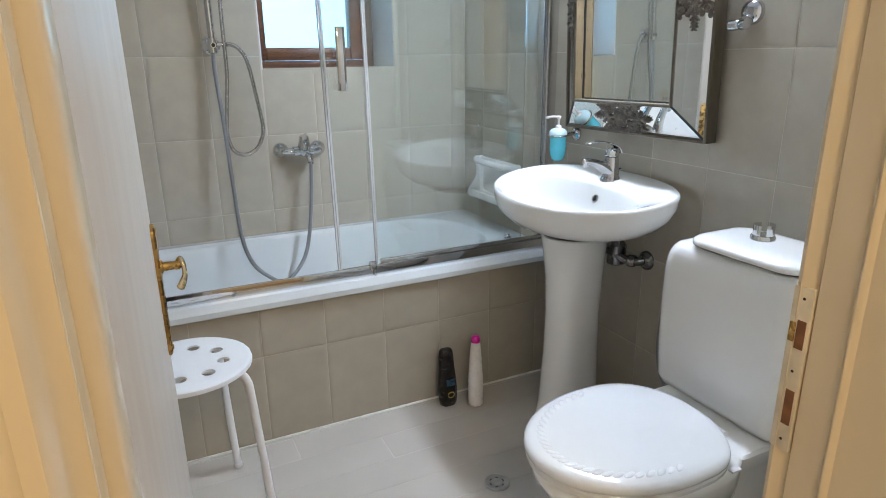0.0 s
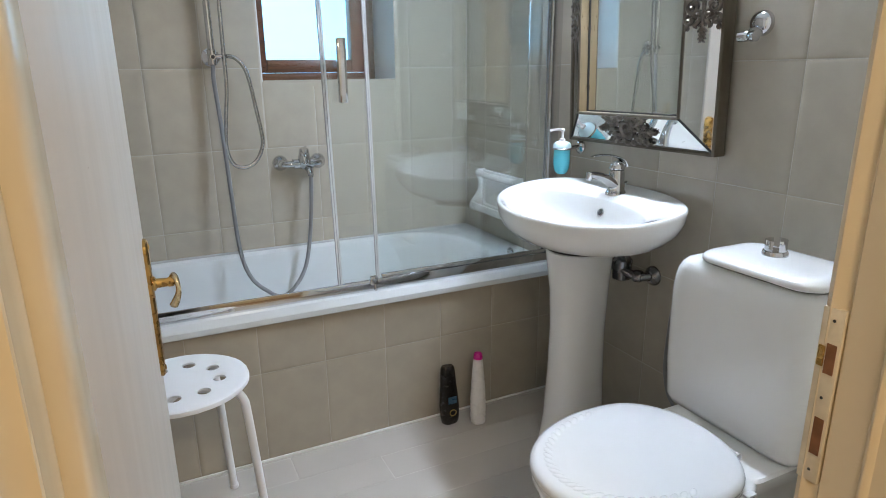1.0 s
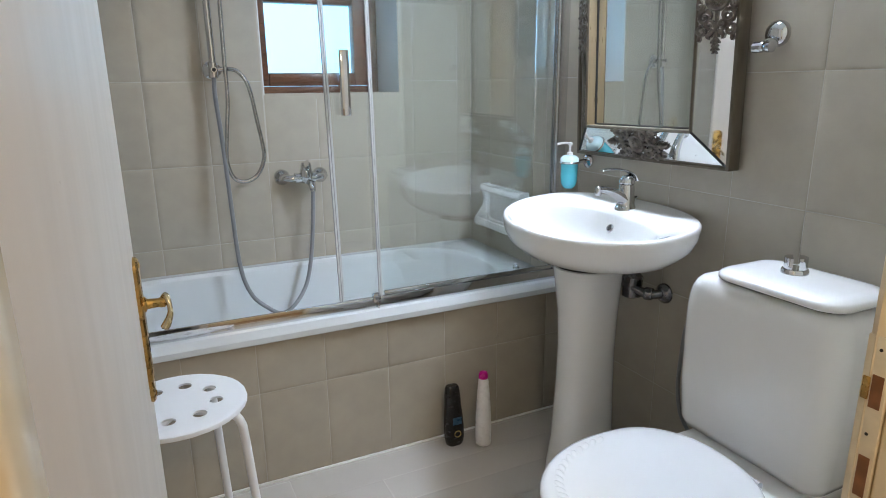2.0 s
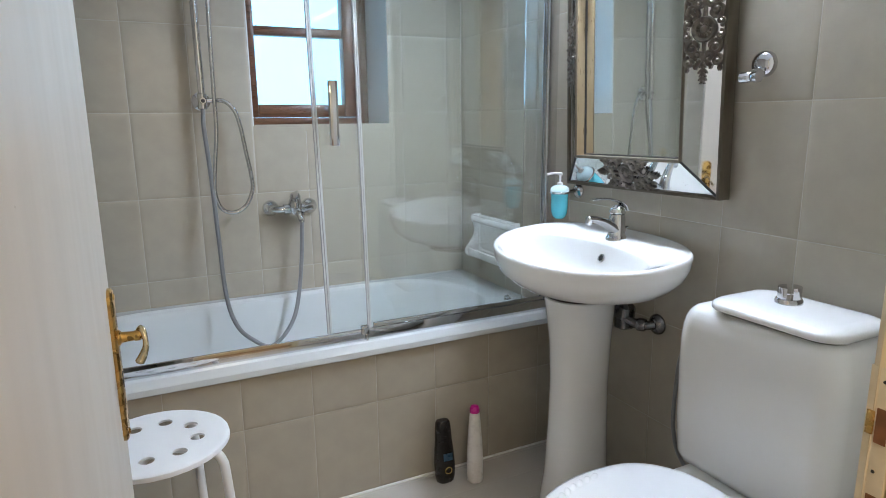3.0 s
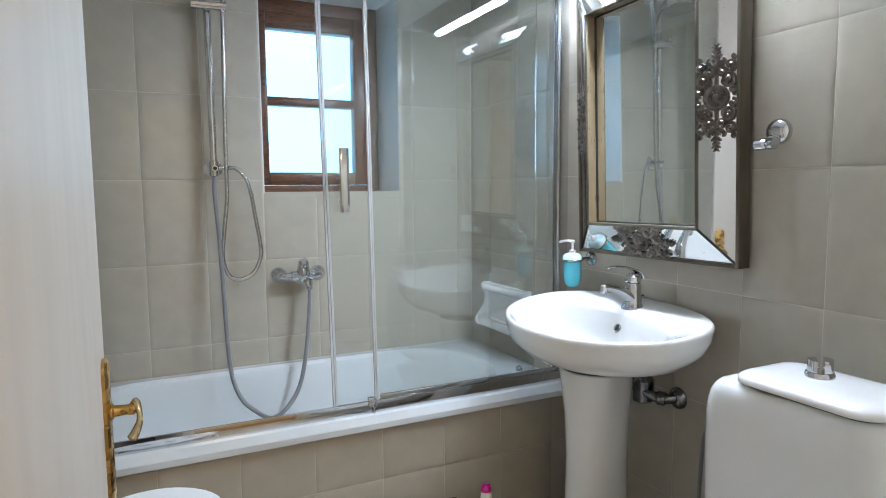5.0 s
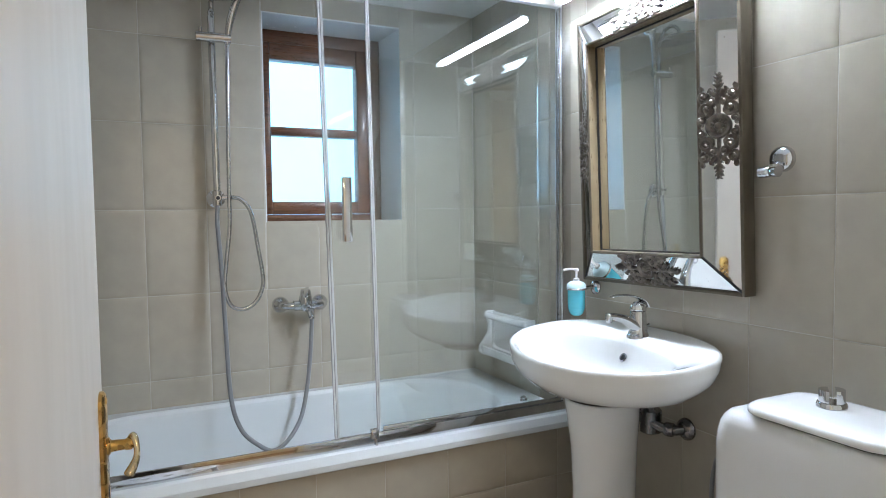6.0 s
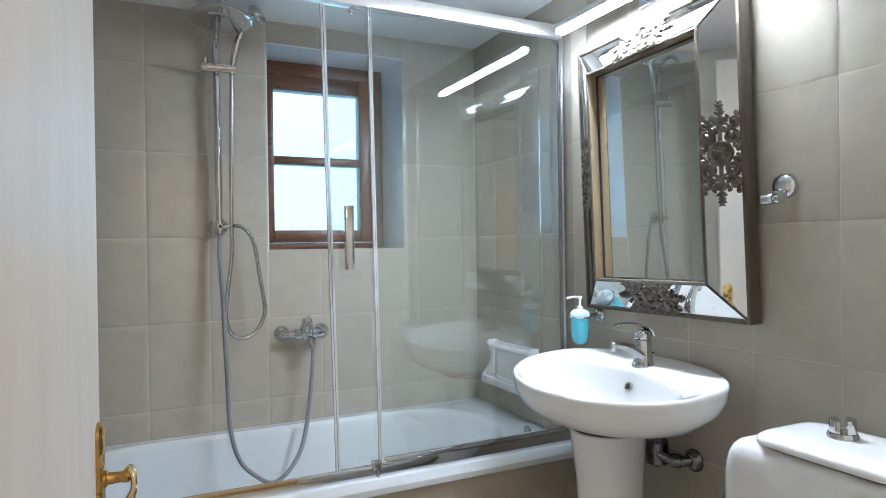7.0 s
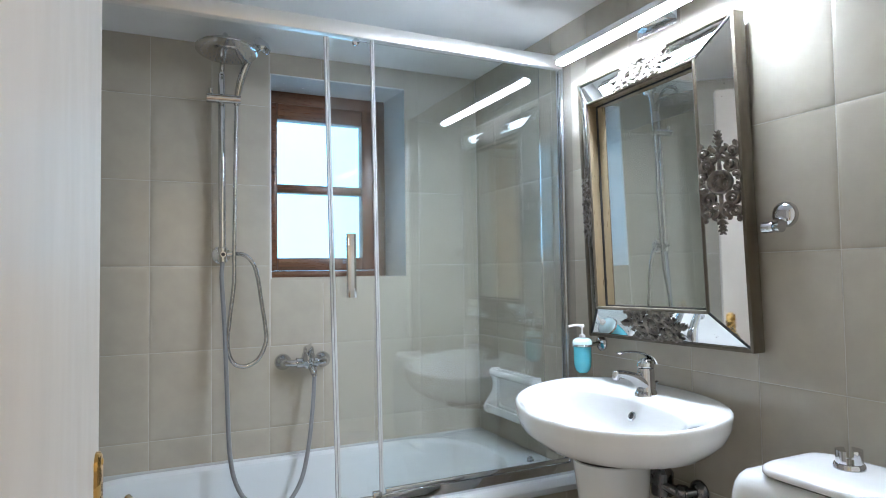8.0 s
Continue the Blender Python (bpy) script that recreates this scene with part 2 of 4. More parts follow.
wall_left = structure("wall_left", boxes((XL - 0.15, XL - G, 0.54, YB + G, 0, CEIL)), GROUT, "greige glazed tiled side wall of the bathroom", "wall")
wall_door = structure("wall_door", boxes((XL - 0.15, -0.10, 0.54, YF - G, 0, CEIL + 0.12), (-0.10, -0.03, 0.574, YF - G, 0, CEIL + 0.12), (0.705, XR + 0.15, 0.54, YF - G, 0, CEIL + 0.12),
                                         (-0.03, 0.705, 0.54, YF - G, 1.93, CEIL + 0.12)), HALLPAINT, "painted wall with the bathroom doorway", "wall")
bath_panel = structure("wall_bath_panel", boxes((XL, XR, 2.124 + G, 2.17, 0, 0.462)), GROUT, "greige tiled low wall closing the front of the bath", "wall")
structure("trim_bath_base", boxes((XL, XR, 2.119, 2.1245, -0.002, 0.006), bevel=0.002), SEALANT, "white sealant line along the foot of the bath wall", "trim")
# the hall behind the camera
structure("floor_hall", boxes((-1.1, 1.7, -1.3, 0.54, -0.1, 0.0)), HALLFLOOR, "brown wooden hall floor", "floor")
structure("ceiling_hall", boxes((-1.1, 1.7, -1.3, 0.54, 2.2, 2.3)), PLASTER, "white hall ceiling", "ceiling")
structure("wall_hall_back", boxes((-1.1, 1.7, -1.4, -1.3, 0, 2.2)), HALLPAINT, "cream painted hall wall", "wall")
structure("wall_hall_left", boxes((-1.2, -1.1, -1.3, 0.54, 0, 2.2)), HALLPAINT, "cream painted hall wall", "wall")
structure("wall_hall_right", boxes((1.7, 1.8, -1.3, 0.54, 0, 2.2)), HALLPAINT, "cream painted hall wall", "wall")
structure("wall_hall_front", boxes((-1.1, XL - 0.15, 0.54, 0.60, 0, 2.2), (XR + 0.15, 1.7, 0.54, 0.60, 0, 2.2), (XL - 0.15, XR + 0.15, 0.535, 0.54, CEIL + 0.1, 2.2)), HALLPAINT, "cream painted hall wall beside the doorway", "wall")

# ---- window ----
window = thing("window_1", pose((WX0 + FX1) / 2, 3.04, WZ0), "small brown timber window of two panes in a deep recess", "window", kind="structure")
hw, hh = (FX1 - WX0) / 2, WZ1 - WZ0
wx = (WX0 + FX1) / 2
for a, b in ((-hw, -hw + 0.035), (hw - 0.035, hw)):
    part("window_frame", boxes((a, b, 0, 0.06, 0, hh), bevel=0.004), TIMBER, window)
for a, b in ((hh - 0.055, hh), (0, 0.03)):
    part("window_frame", boxes((-hw + 0.035, hw - 0.035, 0, 0.06, a, b), bevel=0.004), TIMBER_H, window)
gx0, gx1, gz0, gz1 = 0.566 - wx, 0.926 - wx, 0.083, 0.655
for a, b in ((-hw + 0.036, gx0), (gx1, hw - 0.036)):
    part("sash_stile", boxes((a, b, -0.014, 0.045, 0.031, hh - 0.056), bevel=0.006), TIMBER, window)
for a, b in ((0.031, gz0), (gz1, hh - 0.056)):
    part("sash_rail", boxes((gx0, gx1, -0.012, 0.045, a, b), bevel=0.006), TIMBER_H, window)
part("glazing_bar", boxes((gx0, gx1, -0.004, 0.045, 0.352, 0.388), bevel=0.006), TIMBER_H, window)
for a, b in ((gz0, 0.352), (0.388, gz1)):
    p = part("pane", boxes((gx0, gx1, 0.022, 0.026, a, b)), WINPANE, window)
    p.visible_shadow = False
part("reveal_lining", prism(bmesh.new(), [(WX1 - wx, -0.209), (WX1 - wx + 0.001, -0.204), (WX1 - wx + 0.001, 0.08), (hw - 0.002, 0.08), (hw - 0.002, -0.002)], 0, hh), REVEAL, window)
part("reveal_lining", boxes((-hw - 0.02, -hw + 0.004, -0.206, -0.001, 0, hh)), REVEAL, window)
part("window_sill", boxes((-hw + 0.005, WX1 - wx, -0.209, -0.001, -0.02, 0.004)), TILE, window)
part("reveal_head", boxes((-hw + 0.005, WX1 - wx, -0.206, -0.001, hh - 0.004, hh + 0.02)), REVEAL, window)
tagged(finish(boxes((-1.2, 2.8, 3.9, 3.92, 0.2, 3.4)), "backdrop", OUTSIDE), "pale bright overcast light outside the window", "backdrop", kind="structure")

# ---- doorway and door ----
jamb_r = [(0.705, 0.70), (0.668, 0.702), (0.661, 0.699), (0.658, 0.693), (0.660, 0.687), (0.663, 0.683), (0.664, 0.677), (0.6625, 0.6755), (0.661, 0.674), (0.661, 0.638), (0.6585, 0.6365), (0.6575, 0.634),
          (0.6585, 0.631), (0.663, 0.628), (0.664, 0.620), (0.664, 0.56), (0.668, 0.528), (0.69, 0.52), (0.75, 0.522), (0.75, 0.5395), (0.705, 0.5395)]
bm = prism(bmesh.new(), jamb_r, 0, 1.93)
door_frame = thing("door_frame", pose(0.34, 0.62, 0), "cream gloss painted wooden door frame with moulded edges", "door frame", kind="structure")


def put(name, bm, material, parent, label="", smooth=40):
    """A part given in room coordinates, under a thing."""
    bmesh.ops.transform(bm, matrix=parent.matrix_world.inverted(), verts=bm.verts[:])
    return part(name, bm, material, parent, label, smooth)


def put2(name, bm, material, parent, base, label=""):
    """A sub-part given in room coordinates; base is the matrix of the thing at the top."""
    bmesh.ops.transform(bm, matrix=base.inverted(), verts=bm.verts[:])
    return part(name, bm, material, parent, label)


put("jamb", bm, CREAM, door_frame)
jamb_l = [(-0.03, 0.686), (0.0115, 0.686), (0.0123, 0.684), (0.0123, 0.640), (0.0095, 0.632), (0.0018, 0.627), (0.0016, 0.583), (0.0022, 0.5815), (0.0042, 0.579), (0.0036, 0.577), (0.0012, 0.5755), (-0.0037, 0.5705),
          (-0.006, 0.5655), (-0.0075, 0.560), (-0.010, 0.5565), (-0.018, 0.5555), (-0.021, 0.5575), (-0.026, 0.5575), (-0.029, 0.5555), (-0.0995, 0.555), (-0.0995, 0.5735), (-0.03, 0.5735)]
put("jamb", prism(bmesh.new(), jamb_l, 0, 1.93), CREAM, door_frame)
put("head", boxes((-0.09, 0.75, 0.50, 0.701, 1.93, 1.99), (0.012, 0.666, 0.545, 0.699, 1.905, 1.93), bevel=0.003), CREAM, door_frame)
strike = put("strike_plate", boxes((0.6585, 0.668, 0.677, 0.7000, 0.752, 0.951), bevel=0.0010), STRIKE, door_frame, "painted-over metal strike plate")
put2("latch_slot", boxes((0.6576, 0.660, 0.6800, 0.6900, 0.880, 0.913)), RAWWOOD, strike, door_frame.matrix_world, "dark latch hole")
put2("bolt_slot", boxes((0.6576, 0.660, 0.6800, 0.6900, 0.786, 0.829)), RAWWOOD, strike, door_frame.matrix_world, "dark bolt hole")
put2("latch_lip", boxes((0.6572, 0.6600, 0.6915, 0.6985, 0.886, 0.909), bevel=0.0010), BRASS, strike, door_frame.matrix_world, "worn brass latch lip")
for z in (0.938, 0.852, 0.766):
    put2("screw", lathe(bmesh.new(), [(0.0018, 0), (0.0015, 0.0008)], 10, pose(0.6587, 0.687, z, 0, -90, 0)), DARK, strike, door_frame.matrix_world)

DOOR_HINGE, DOOR_EDGE = Vector((0.004, 0.688, 0)), Vector((0.040, 1.352, 0))
along = (DOOR_EDGE - DOOR_HINGE)
DW, turn = along.length, math.degrees(math.atan2(along.y, along.x)) - 90
door = thing("door_1", pose(DOOR_HINGE.x, DOOR_HINGE.y, 0.008, 0, 0, turn), "white gloss painted wooden door standing open, brass furniture", "door", kind="structure")
part("leaf", boxes((-0.04, 0, 0, DW, 0, 1.885), bevel=0.002), DOORPAINT, door)
PLY = DW - 0.026  # the furniture's line on the leaf
plate = part("lock_plate", loft(bmesh.new(), [[Vector((x, PLY + p.x, p.y)) for p in rrect(0, 0.832, 0.018 - i, 0.110 - i, 0.016, 0)] for x, i in ((0.0, 0), (0.004, 0), (0.0065, 0.003))]), BRASS, door, "long aged brass lock plate")
HZ = 0.872
bm = lathe(bmesh.new(), [(0.011, 0.005), (0.011, 0.009), (0.0075, 0.011), (0.0065, 0.026), (0.0075, 0.028), (0.0075, 0.034), (0.005, 0.036)], 20, pose(0, PLY, HZ, 0, 90, 0))
part("spindle_neck", bm, BRASS, door)
bm = tube(bmesh.new(), spline([(0.033, PLY + 0.004, HZ + 0.008), (0.037, PLY - 0.001, HZ + 0.006), (0.040, PLY - 0.007, HZ - 0.003), (0.040, PLY - 0.014, HZ - 0.014), (0.035, PLY - 0.021, HZ - 0.025), (0.030, PLY - 0.026, HZ - 0.032)], 5),
          [0.0050 + 0.0013 * math.cos(2.2 * math.pi * k / 25) for k in range(25)] + [0.003], 14, 0.75)
part("lever", bm, NICKEL, door, "worn nickel lever with a curled end")
for z in (0.832 + 0.098, 0.832 - 0.098):
    part("screw", lathe(bmesh.new(), [(0.0045, 0), (0.004, 0.0015), (0.0015, 0.002)], 12, pose(0.0065, PLY, z, 0, 90, 0)), BRASS, door)
part("keyhole", boxes((0.0064, 0.0072, PLY - 0.003, PLY + 0.003, 0.80, 0.822)), DARK, door)

# ---- bath ----
RIM = 0.505
bath = thing("bathtub", pose(0.58, 2.47, RIM), "white enamelled built-in bathtub behind a tiled low wall", "bathtub")


def tubring(x0, x1, y0, y1, r, z):
    return [p for p in rrect((x0 + x1) / 2, (y0 + y1) / 2, (x1 - x0) / 2, (y1 - y0) / 2, r, z, 10)]


ty = (2.110, 2.826)
X0, X1 = XL + 0.002, XR - 0.002
rings = [tubring(X0, X1, ty[0] + 0.002, ty[1], 0.003, 0.462), tubring(X0, X1, ty[0], ty[1], 0.004, 0.464), tubring(X0, X1, ty[0], ty[1], 0.004, 0.481),
         tubring(X0, X1, ty[0] + 0.013, ty[1], 0.004, 0.5025),
         tubring(X0 + 0.006, X1 - 0.006, ty[0] + 0.020, ty[1] - 0.003, 0.006, 0.505),
         tubring(XL + 0.040, XR - 0.120, ty[0] + 0.066, ty[1] - 0.036, 0.255, 0.505), tubring(XL + 0.046, XR - 0.130, ty[0] + 0.072, ty[1] - 0.042, 0.255, 0.506),
         tubring(XL + 0.054, XR - 0.142, ty[0] + 0.080, ty[1] - 0.050, 0.252, 0.503), tubring(XL + 0.062, XR - 0.152, ty[0] + 0.088, ty[1] - 0.057, 0.250, 0.494),
         tubring(XL + 0.066, XR - 0.160, ty[0] + 0.092, ty[1] - 0.061, 0.250, 0.478), tubring(XL + 0.075, XR - 0.20, ty[0] + 0.100, ty[1] - 0.070, 0.245, 0.38),
         tubring(XL + 0.095, XR - 0.28, ty[0] + 0.120, ty[1] - 0.094, 0.23, 0.22), tubring(XL + 0.13, XR - 0.34, ty[0] + 0.150, ty[1] - 0.124, 0.17, 0.145),
         tubring(XL + 0.19, XR - 0.40, ty[0] + 0.200, ty[1] - 0.174, 0.15, 0.125)]
put("tub", loft(bmesh.new(), rings, cap0=False), ENAMEL, bath, smooth=22)
put("rim_knob", lathe(bmesh.new(), [(0.013, 0), (0.013, 0.004), (0.009, 0.008), (0.0105, 0.013), (0.006, 0.017)], 20, pose(1.297, 2.312, 0.505, 0, -15, 0)), CHROME, bath, "small chrome knob on the rim")

# ---- bath screen ----
screen = thing("bath_screen", pose(0.58, 2.155, RIM), "framed sliding glass bath screen with chrome rails", "bath screen")
put("bottom_track", boxes((XL + 0.003, 1.352, 2.1435, 2.178, RIM, RIM + 0.012), bevel=0.0015), CHROME, screen)
put("track_front", boxes((XL + 0.003, 1.352, 2.136, 2.143, RIM, RIM + 0.036), bevel=0.0015), CHROME, screen)
put("track_back", boxes((XL + 0.003, 1.352, 2.168, 2.174, RIM + 0.0122, RIM + 0.024), bevel=0.0015), CHROME, screen)
put("top_rail", boxes((XL + 0.003, 1.352, 2.140, 2.170, 1.842, 1.884), bevel=0.003), SATIN, screen)
put("wall_profile", boxes((1.342, 1.378, 2.138, 2.176, RIM, 1.884), (1.334, 1.344, 2.144, 2.150, RIM + 0.03, 1.845), (1.334, 1.344, 2.162, 2.168, RIM + 0.03, 1.845), bevel=0.002), STEEL, screen)


def leaning(bm, xt, xb, w, y0, y1, z0, z1):
    """An upright strip of width w whose left edge runs from xb at z0 to xt at z1."""
    return loft(bm, [[Vector((x, y, z)) for x, z in ((xb, z0), (xb + w, z0), (xt + w, z1), (xt, z1))] for y in (y0, y1)])


def sheet(xt, xb, x1, y0, y1, z0, z1):
    """A glass sheet whose left edge leans and whose right edge is upright."""
    return loft(bmesh.new(), [[Vector((x, y, z)) for x, z in ((xb, z0), (x1, z0), (x1, z1), (xt, z1))] for y in (y0, y1)])


fixed = put("fixed_pane", sheet(0.681, 0.698, 1.346, 2.145, 2.150, RIM + 0.03, 1.850), PANE, screen, "clear glass pane")
slide = put("sliding_pane", sheet(0.548, 0.575, 1.26, 2.159, 2.164, RIM + 0.03, 1.838), PANE, screen, "clear sliding glass pane")
fixed.visible_shadow = slide.visible_shadow = False
SC = screen.matrix_world.copy()
put2("edge_seal", leaning(leaning(bmesh.new(), 0.6715, 0.6885, 0.0045, 2.143, 2.152, RIM + 0.03, 1.866), 0.6775, 0.6945, 0.0040, 2.143, 2.152, RIM + 0.03, 1.866), SEALSTRIP, fixed, SC, "clear plastic edge strip")
put2("edge_seal", leaning(leaning(bmesh.new(), 0.5385, 0.5655, 0.0050, 2.1565, 2.1665, RIM + 0.03, 1.838), 0.5455, 0.5725, 0.0060, 2.1565, 2.1665, RIM + 0.03, 1.838), SEALSTRIP, slide, SC, "clear plastic edge strip")
put2("bottom_bar", boxes((0.705, 1.340, 2.141, 2.153, RIM + 0.036, RIM + 0.050), bevel=0.002), CHROME, fixed, SC)
put2("pull_handle", boxes((0.592, 0.616, 2.118, 2.138, 1.098, 1.277), (0.598, 0.608, 2.137, 2.158, 1.116, 1.132), (0.598, 0.608, 2.137, 2.158, 1.244, 1.260), bevel=0.0015), CHROME, slide, SC, "square chrome pull handle")
put("roller", lathe(bmesh.new(), [(0.005, -0.010), (0.010, -0.008), (0.010, 0.004), (0.006, 0.007)], 18, pose(0.630, 2.152, 1.832, 90, 0, 0)), CHROME, screen)
put("corner_foot", boxes((0.664, 0.688, 2.130, 2.146, RIM + 0.020, RIM + 0.048), (0.676, 0.684, 2.128, 2.136, RIM - 0.0005, RIM + 0.022), bevel=0.002), CHROME, screen)

# ---- shower set ----
RX, RY = 0.328, 2.775
shower = thing("shower_set", pose(RX, 2.83, 1.24), "chrome shower riser with rain head, hand shower and hoses", "shower")
put("riser_rail", rod(bmesh.new(), (RX, RY, 1.225), (RX - 0.004, RY, 1.870), 0.0125), CHROME, shower)
bm = lathe(bmesh.new(), [(0.032, 0), (0.032, 0.004), (0.024, 0.009), (0.013, 0.014), (0.013, 0.05)], 28, pose(RX, 2.829, 1.240, 90, 0, 0))
put("wall_rosette", bm, CHROME, shower)
bm = lathe(bmesh.new(), [(0.010, -0.03), (0.0165, -0.026), (0.0165, 0.024), (0.011, 0.028)], 20, pose(RX, RY, 1.240))
rod(bm, (RX, RY, 1.240), (RX + 0.036, RY - 0.004, 1.243), 0.008)
rod(bm, (RX, RY, 1.240), (RX, RY - 0.026, 1.240), 0.010)
put("diverter", bm, CHROME, shower)
put("diverter_cap", lathe(bmesh.new(), [(0.007, 0), (0.006, 0.002)], 14, pose(RX, RY - 0.026, 1.240, 90, 0, 0)), DARK, shower)
bm = bmesh.new()
rod(bm, (0.272, 2.750, 1.790), (0.385, 2.748, 1.792), 0.0165, 20)
rod(bm, (RX - 0.004, RY - 0.03, 1.790), (RX - 0.004, RY + 0.006, 1.790), 0.017, 20)
rod(bm, (0.286, 2.750, 1.80), (0.286, 2.746, 1.822), 0.007, 12)
put("slider_holder", bm, CHROME, shower)
bm = tube(bmesh.new(), spline([(RX - 0.004, RY, 1.868), (RX - 0.002, RY - 0.004, 1.905), (RX - 0.002, RY - 0.02, 1.955), (RX - 0.002, RY - 0.055, 1.990), (RX - 0.002, RY - 0.10, 1.994), (RX - 0.002, RY - 0.135, 1.970), (RX + 0.004, RY - 0.142, 1.935)], 6), 0.0085, 14)
lathe(bm, [(0.012, 0), (0.0125, 0.006), (0.0105, 0.012), (0.0125, 0.018), (0.011, 0.024)], 18, pose(RX - 0.003, RY, 1.862))
put("shower_arm", bm, CHROME, shower)
HM = pose(RX - 0.001, RY - 0.142, 1.925, -6, 3, 0)
put("rain_head", lathe(bmesh.new(), [(0.014, 0.024), (0.017, 0.012), (0.035, 0.008), (0.098, 0.004), (0.101, 0.001), (0.100, -0.003), (0.095, -0.0055), (0.02, -0.0062)], 48, HM), CHROME, shower, "round flat chrome rain shower head")
bm = bmesh.new()
for ring, cnt in ((0.022, 8), (0.042, 14), (0.062, 20), (0.082, 26)):
    for k in range(cnt):
        a = 2 * math.pi * k / cnt
        lathe(bm, [(0.0022, -0.0068), (0.0016, -0.0085)], 6, HM @ Matrix.Translation((ring * math.cos(a), ring * math.sin(a), 0.001)))
put("nozzles", bm, HOSE, shower, "small grey rubber nozzles")
bm = tube(bmesh.new(), spline([(0.373, 2.748, 1.770), (0.377, 2.744, 1.815), (0.389, 2.732, 1.872), (0.408, 2.716, 1.925), (0.432, 2.700, 1.968), (0.450, 2.690, 1.984)], 4),
          [0.009, 0.0095, 0.010, 0.0105, 0.0115, 0.012, 0.0125, 0.013, 0.013, 0.013, 0.0125, 0.012, 0.0125, 0.013, 0.014, 0.015, 0.016, 0.016, 0.0165, 0.016, 0.014], 16)
lathe(bm, [(0.012, 0.020), (0.028, 0.015), (0.035, 0.004), (0.034, -0.006), (0.028, -0.010)], 28, pose(0.452, 2.688, 1.976, 30, 48, 0))
put("hand_shower", bm, CHROME, shower)
put("shower_hose", tube(bmesh.new(), spline([(0.373, 2.748, 1.772), (0.370, 2.752, 1.60), (0.368, 2.756, 1.44), (0.366, 2.756, 1.28), (0.364, 2.752, 1.14), (0.350, 2.748, 1.02), (0.342, 2.748, 0.925), (0.360, 2.748, 0.862), (0.400, 2.746, 0.845), (0.445, 2.746, 0.868),
                                             (0.472, 2.748, 0.925), (0.470, 2.748, 0.985), (0.459, 2.75, 1.06), (0.446, 2.75, 1.15), (0.430, 2.75, 1.205), (0.400, 2.758, 1.238), (0.364, 2.770, 1.243)], 26), 0.0072, 10, ridge=0.025), SPIRAL, shower, "chrome spiral hose")
put("supply_hose", tube(bmesh.new(), spline([(RX, 2.772, 1.215), (0.325, 2.768, 1.15), (0.333, 2.752, 0.98), (0.338, 2.726, 0.765), (0.345, 2.690, 0.545), (0.372, 2.655, 0.440), (0.425, 2.630, 0.385), (0.472, 2.620, 0.362), (0.522, 2.628, 0.385),
                                             (0.578, 2.665, 0.445), (0.612, 2.700, 0.545), (0.636, 2.735, 0.67), (0.648, 2.756, 0.772), (0.650, 2.760, 0.805)], 10), 0.0078, 12), HOSE, shower, "smooth grey hose hanging into the bath")

# ---- bath mixer ----
TX, TZ = 0.622, 0.840
mixer = thing("bath_mixer_tap", pose(TX, 2.83, TZ), "chrome wall-mounted bath mixer tap with lever", "tap")
for x in (0.547, 0.697):
    put("wall_flange", lathe(bmesh.new(), [(0.031, 0), (0.031, 0.004), (0.026, 0.014), (0.016, 0.022), (0.012, 0.03)], 28, pose(x, 2.829, TZ, 90, 0, 0)), CHROME, mixer)
bm = bmesh.new()
tube(bm, spline([(0.547, 2.805, TZ), (0.551, 2.780, TZ), (0.575, 2.770, TZ), (0.600, 2.768, TZ)], 5), 0.0135, 16)
tube(bm, spline([(0.697, 2.805, TZ), (0.692, 2.780, TZ), (0.670, 2.770, TZ), (0.645, 2.768, TZ)], 5), 0.0135, 16)
rod(bm, (0.585, 2.768, TZ), (0.662, 2.768, TZ), 0.0195, 24)
lathe(bm, [(0.016, -0.02), (0.024, -0.01), (0.025, 0.02), (0.023, 0.034), (0.018, 0.040)], 28, pose(0.628, 2.764, TZ))
put("body", bm, CHROME, mixer)
bm = tube(bmesh.new(), spline([(0.630, 2.772, TZ + 0.050), (0.626, 2.750, TZ + 0.058), (0.620, 2.715, TZ + 0.056), (0.616, 2.690, TZ + 0.050)], 5), [0.020, 0.0205, 0.020, 0.019, 0.0175, 0.016, 0.0145, 0.013, 0.012, 0.0115, 0.011, 0.0105, 0.010, 0.0095, 0.0085, 0.006], 14, 0.45)
lathe(bm, [(0.020, 0.036), (0.021, 0.046), (0.018, 0.058), (0.008, 0.063)], 24, pose(0.629, 2.764, TZ))
put("lever", bm, CHROME, mixer)
bm = tube(bmesh.new(), spline([(0.632, 2.758, TZ - 0.012), (0.636, 2.732, TZ - 0.022), (0.640, 2.722, TZ - 0.038)], 5), 0.0115, 14)
rod(bm, (0.650, 2.760, TZ - 0.015), (0.650, 2.760, TZ - 0.052), 0.010)
put("spout", bm, CHROME, mixer)

# ---- wash basin ----
BY = 1.740


def basin_ring(s, dz, u0=0.195, front=0.222, back=0.190, half=0.316, n=64, flat=2.7, tilt=0.045):
    out = []
    for k in range(n):
        a = 2 * math.pi * k / n
        c, s_ = math.cos(a), math.sin(a)
        if c >= 0:
            u, v = u0 + front * s * c, half * s * s_
        else:
            u = u0 - back * s * abs(c) ** (2 / flat)
            v = half * s * math.copysign(abs(s_) ** (2 / 2.25), s_)
        u = max(u, 0.0)
        out.append(Vector((XR - 0.001 - u, BY + v, 0.800 + tilt * (1 - u / 0.415) + dz)))
    return out


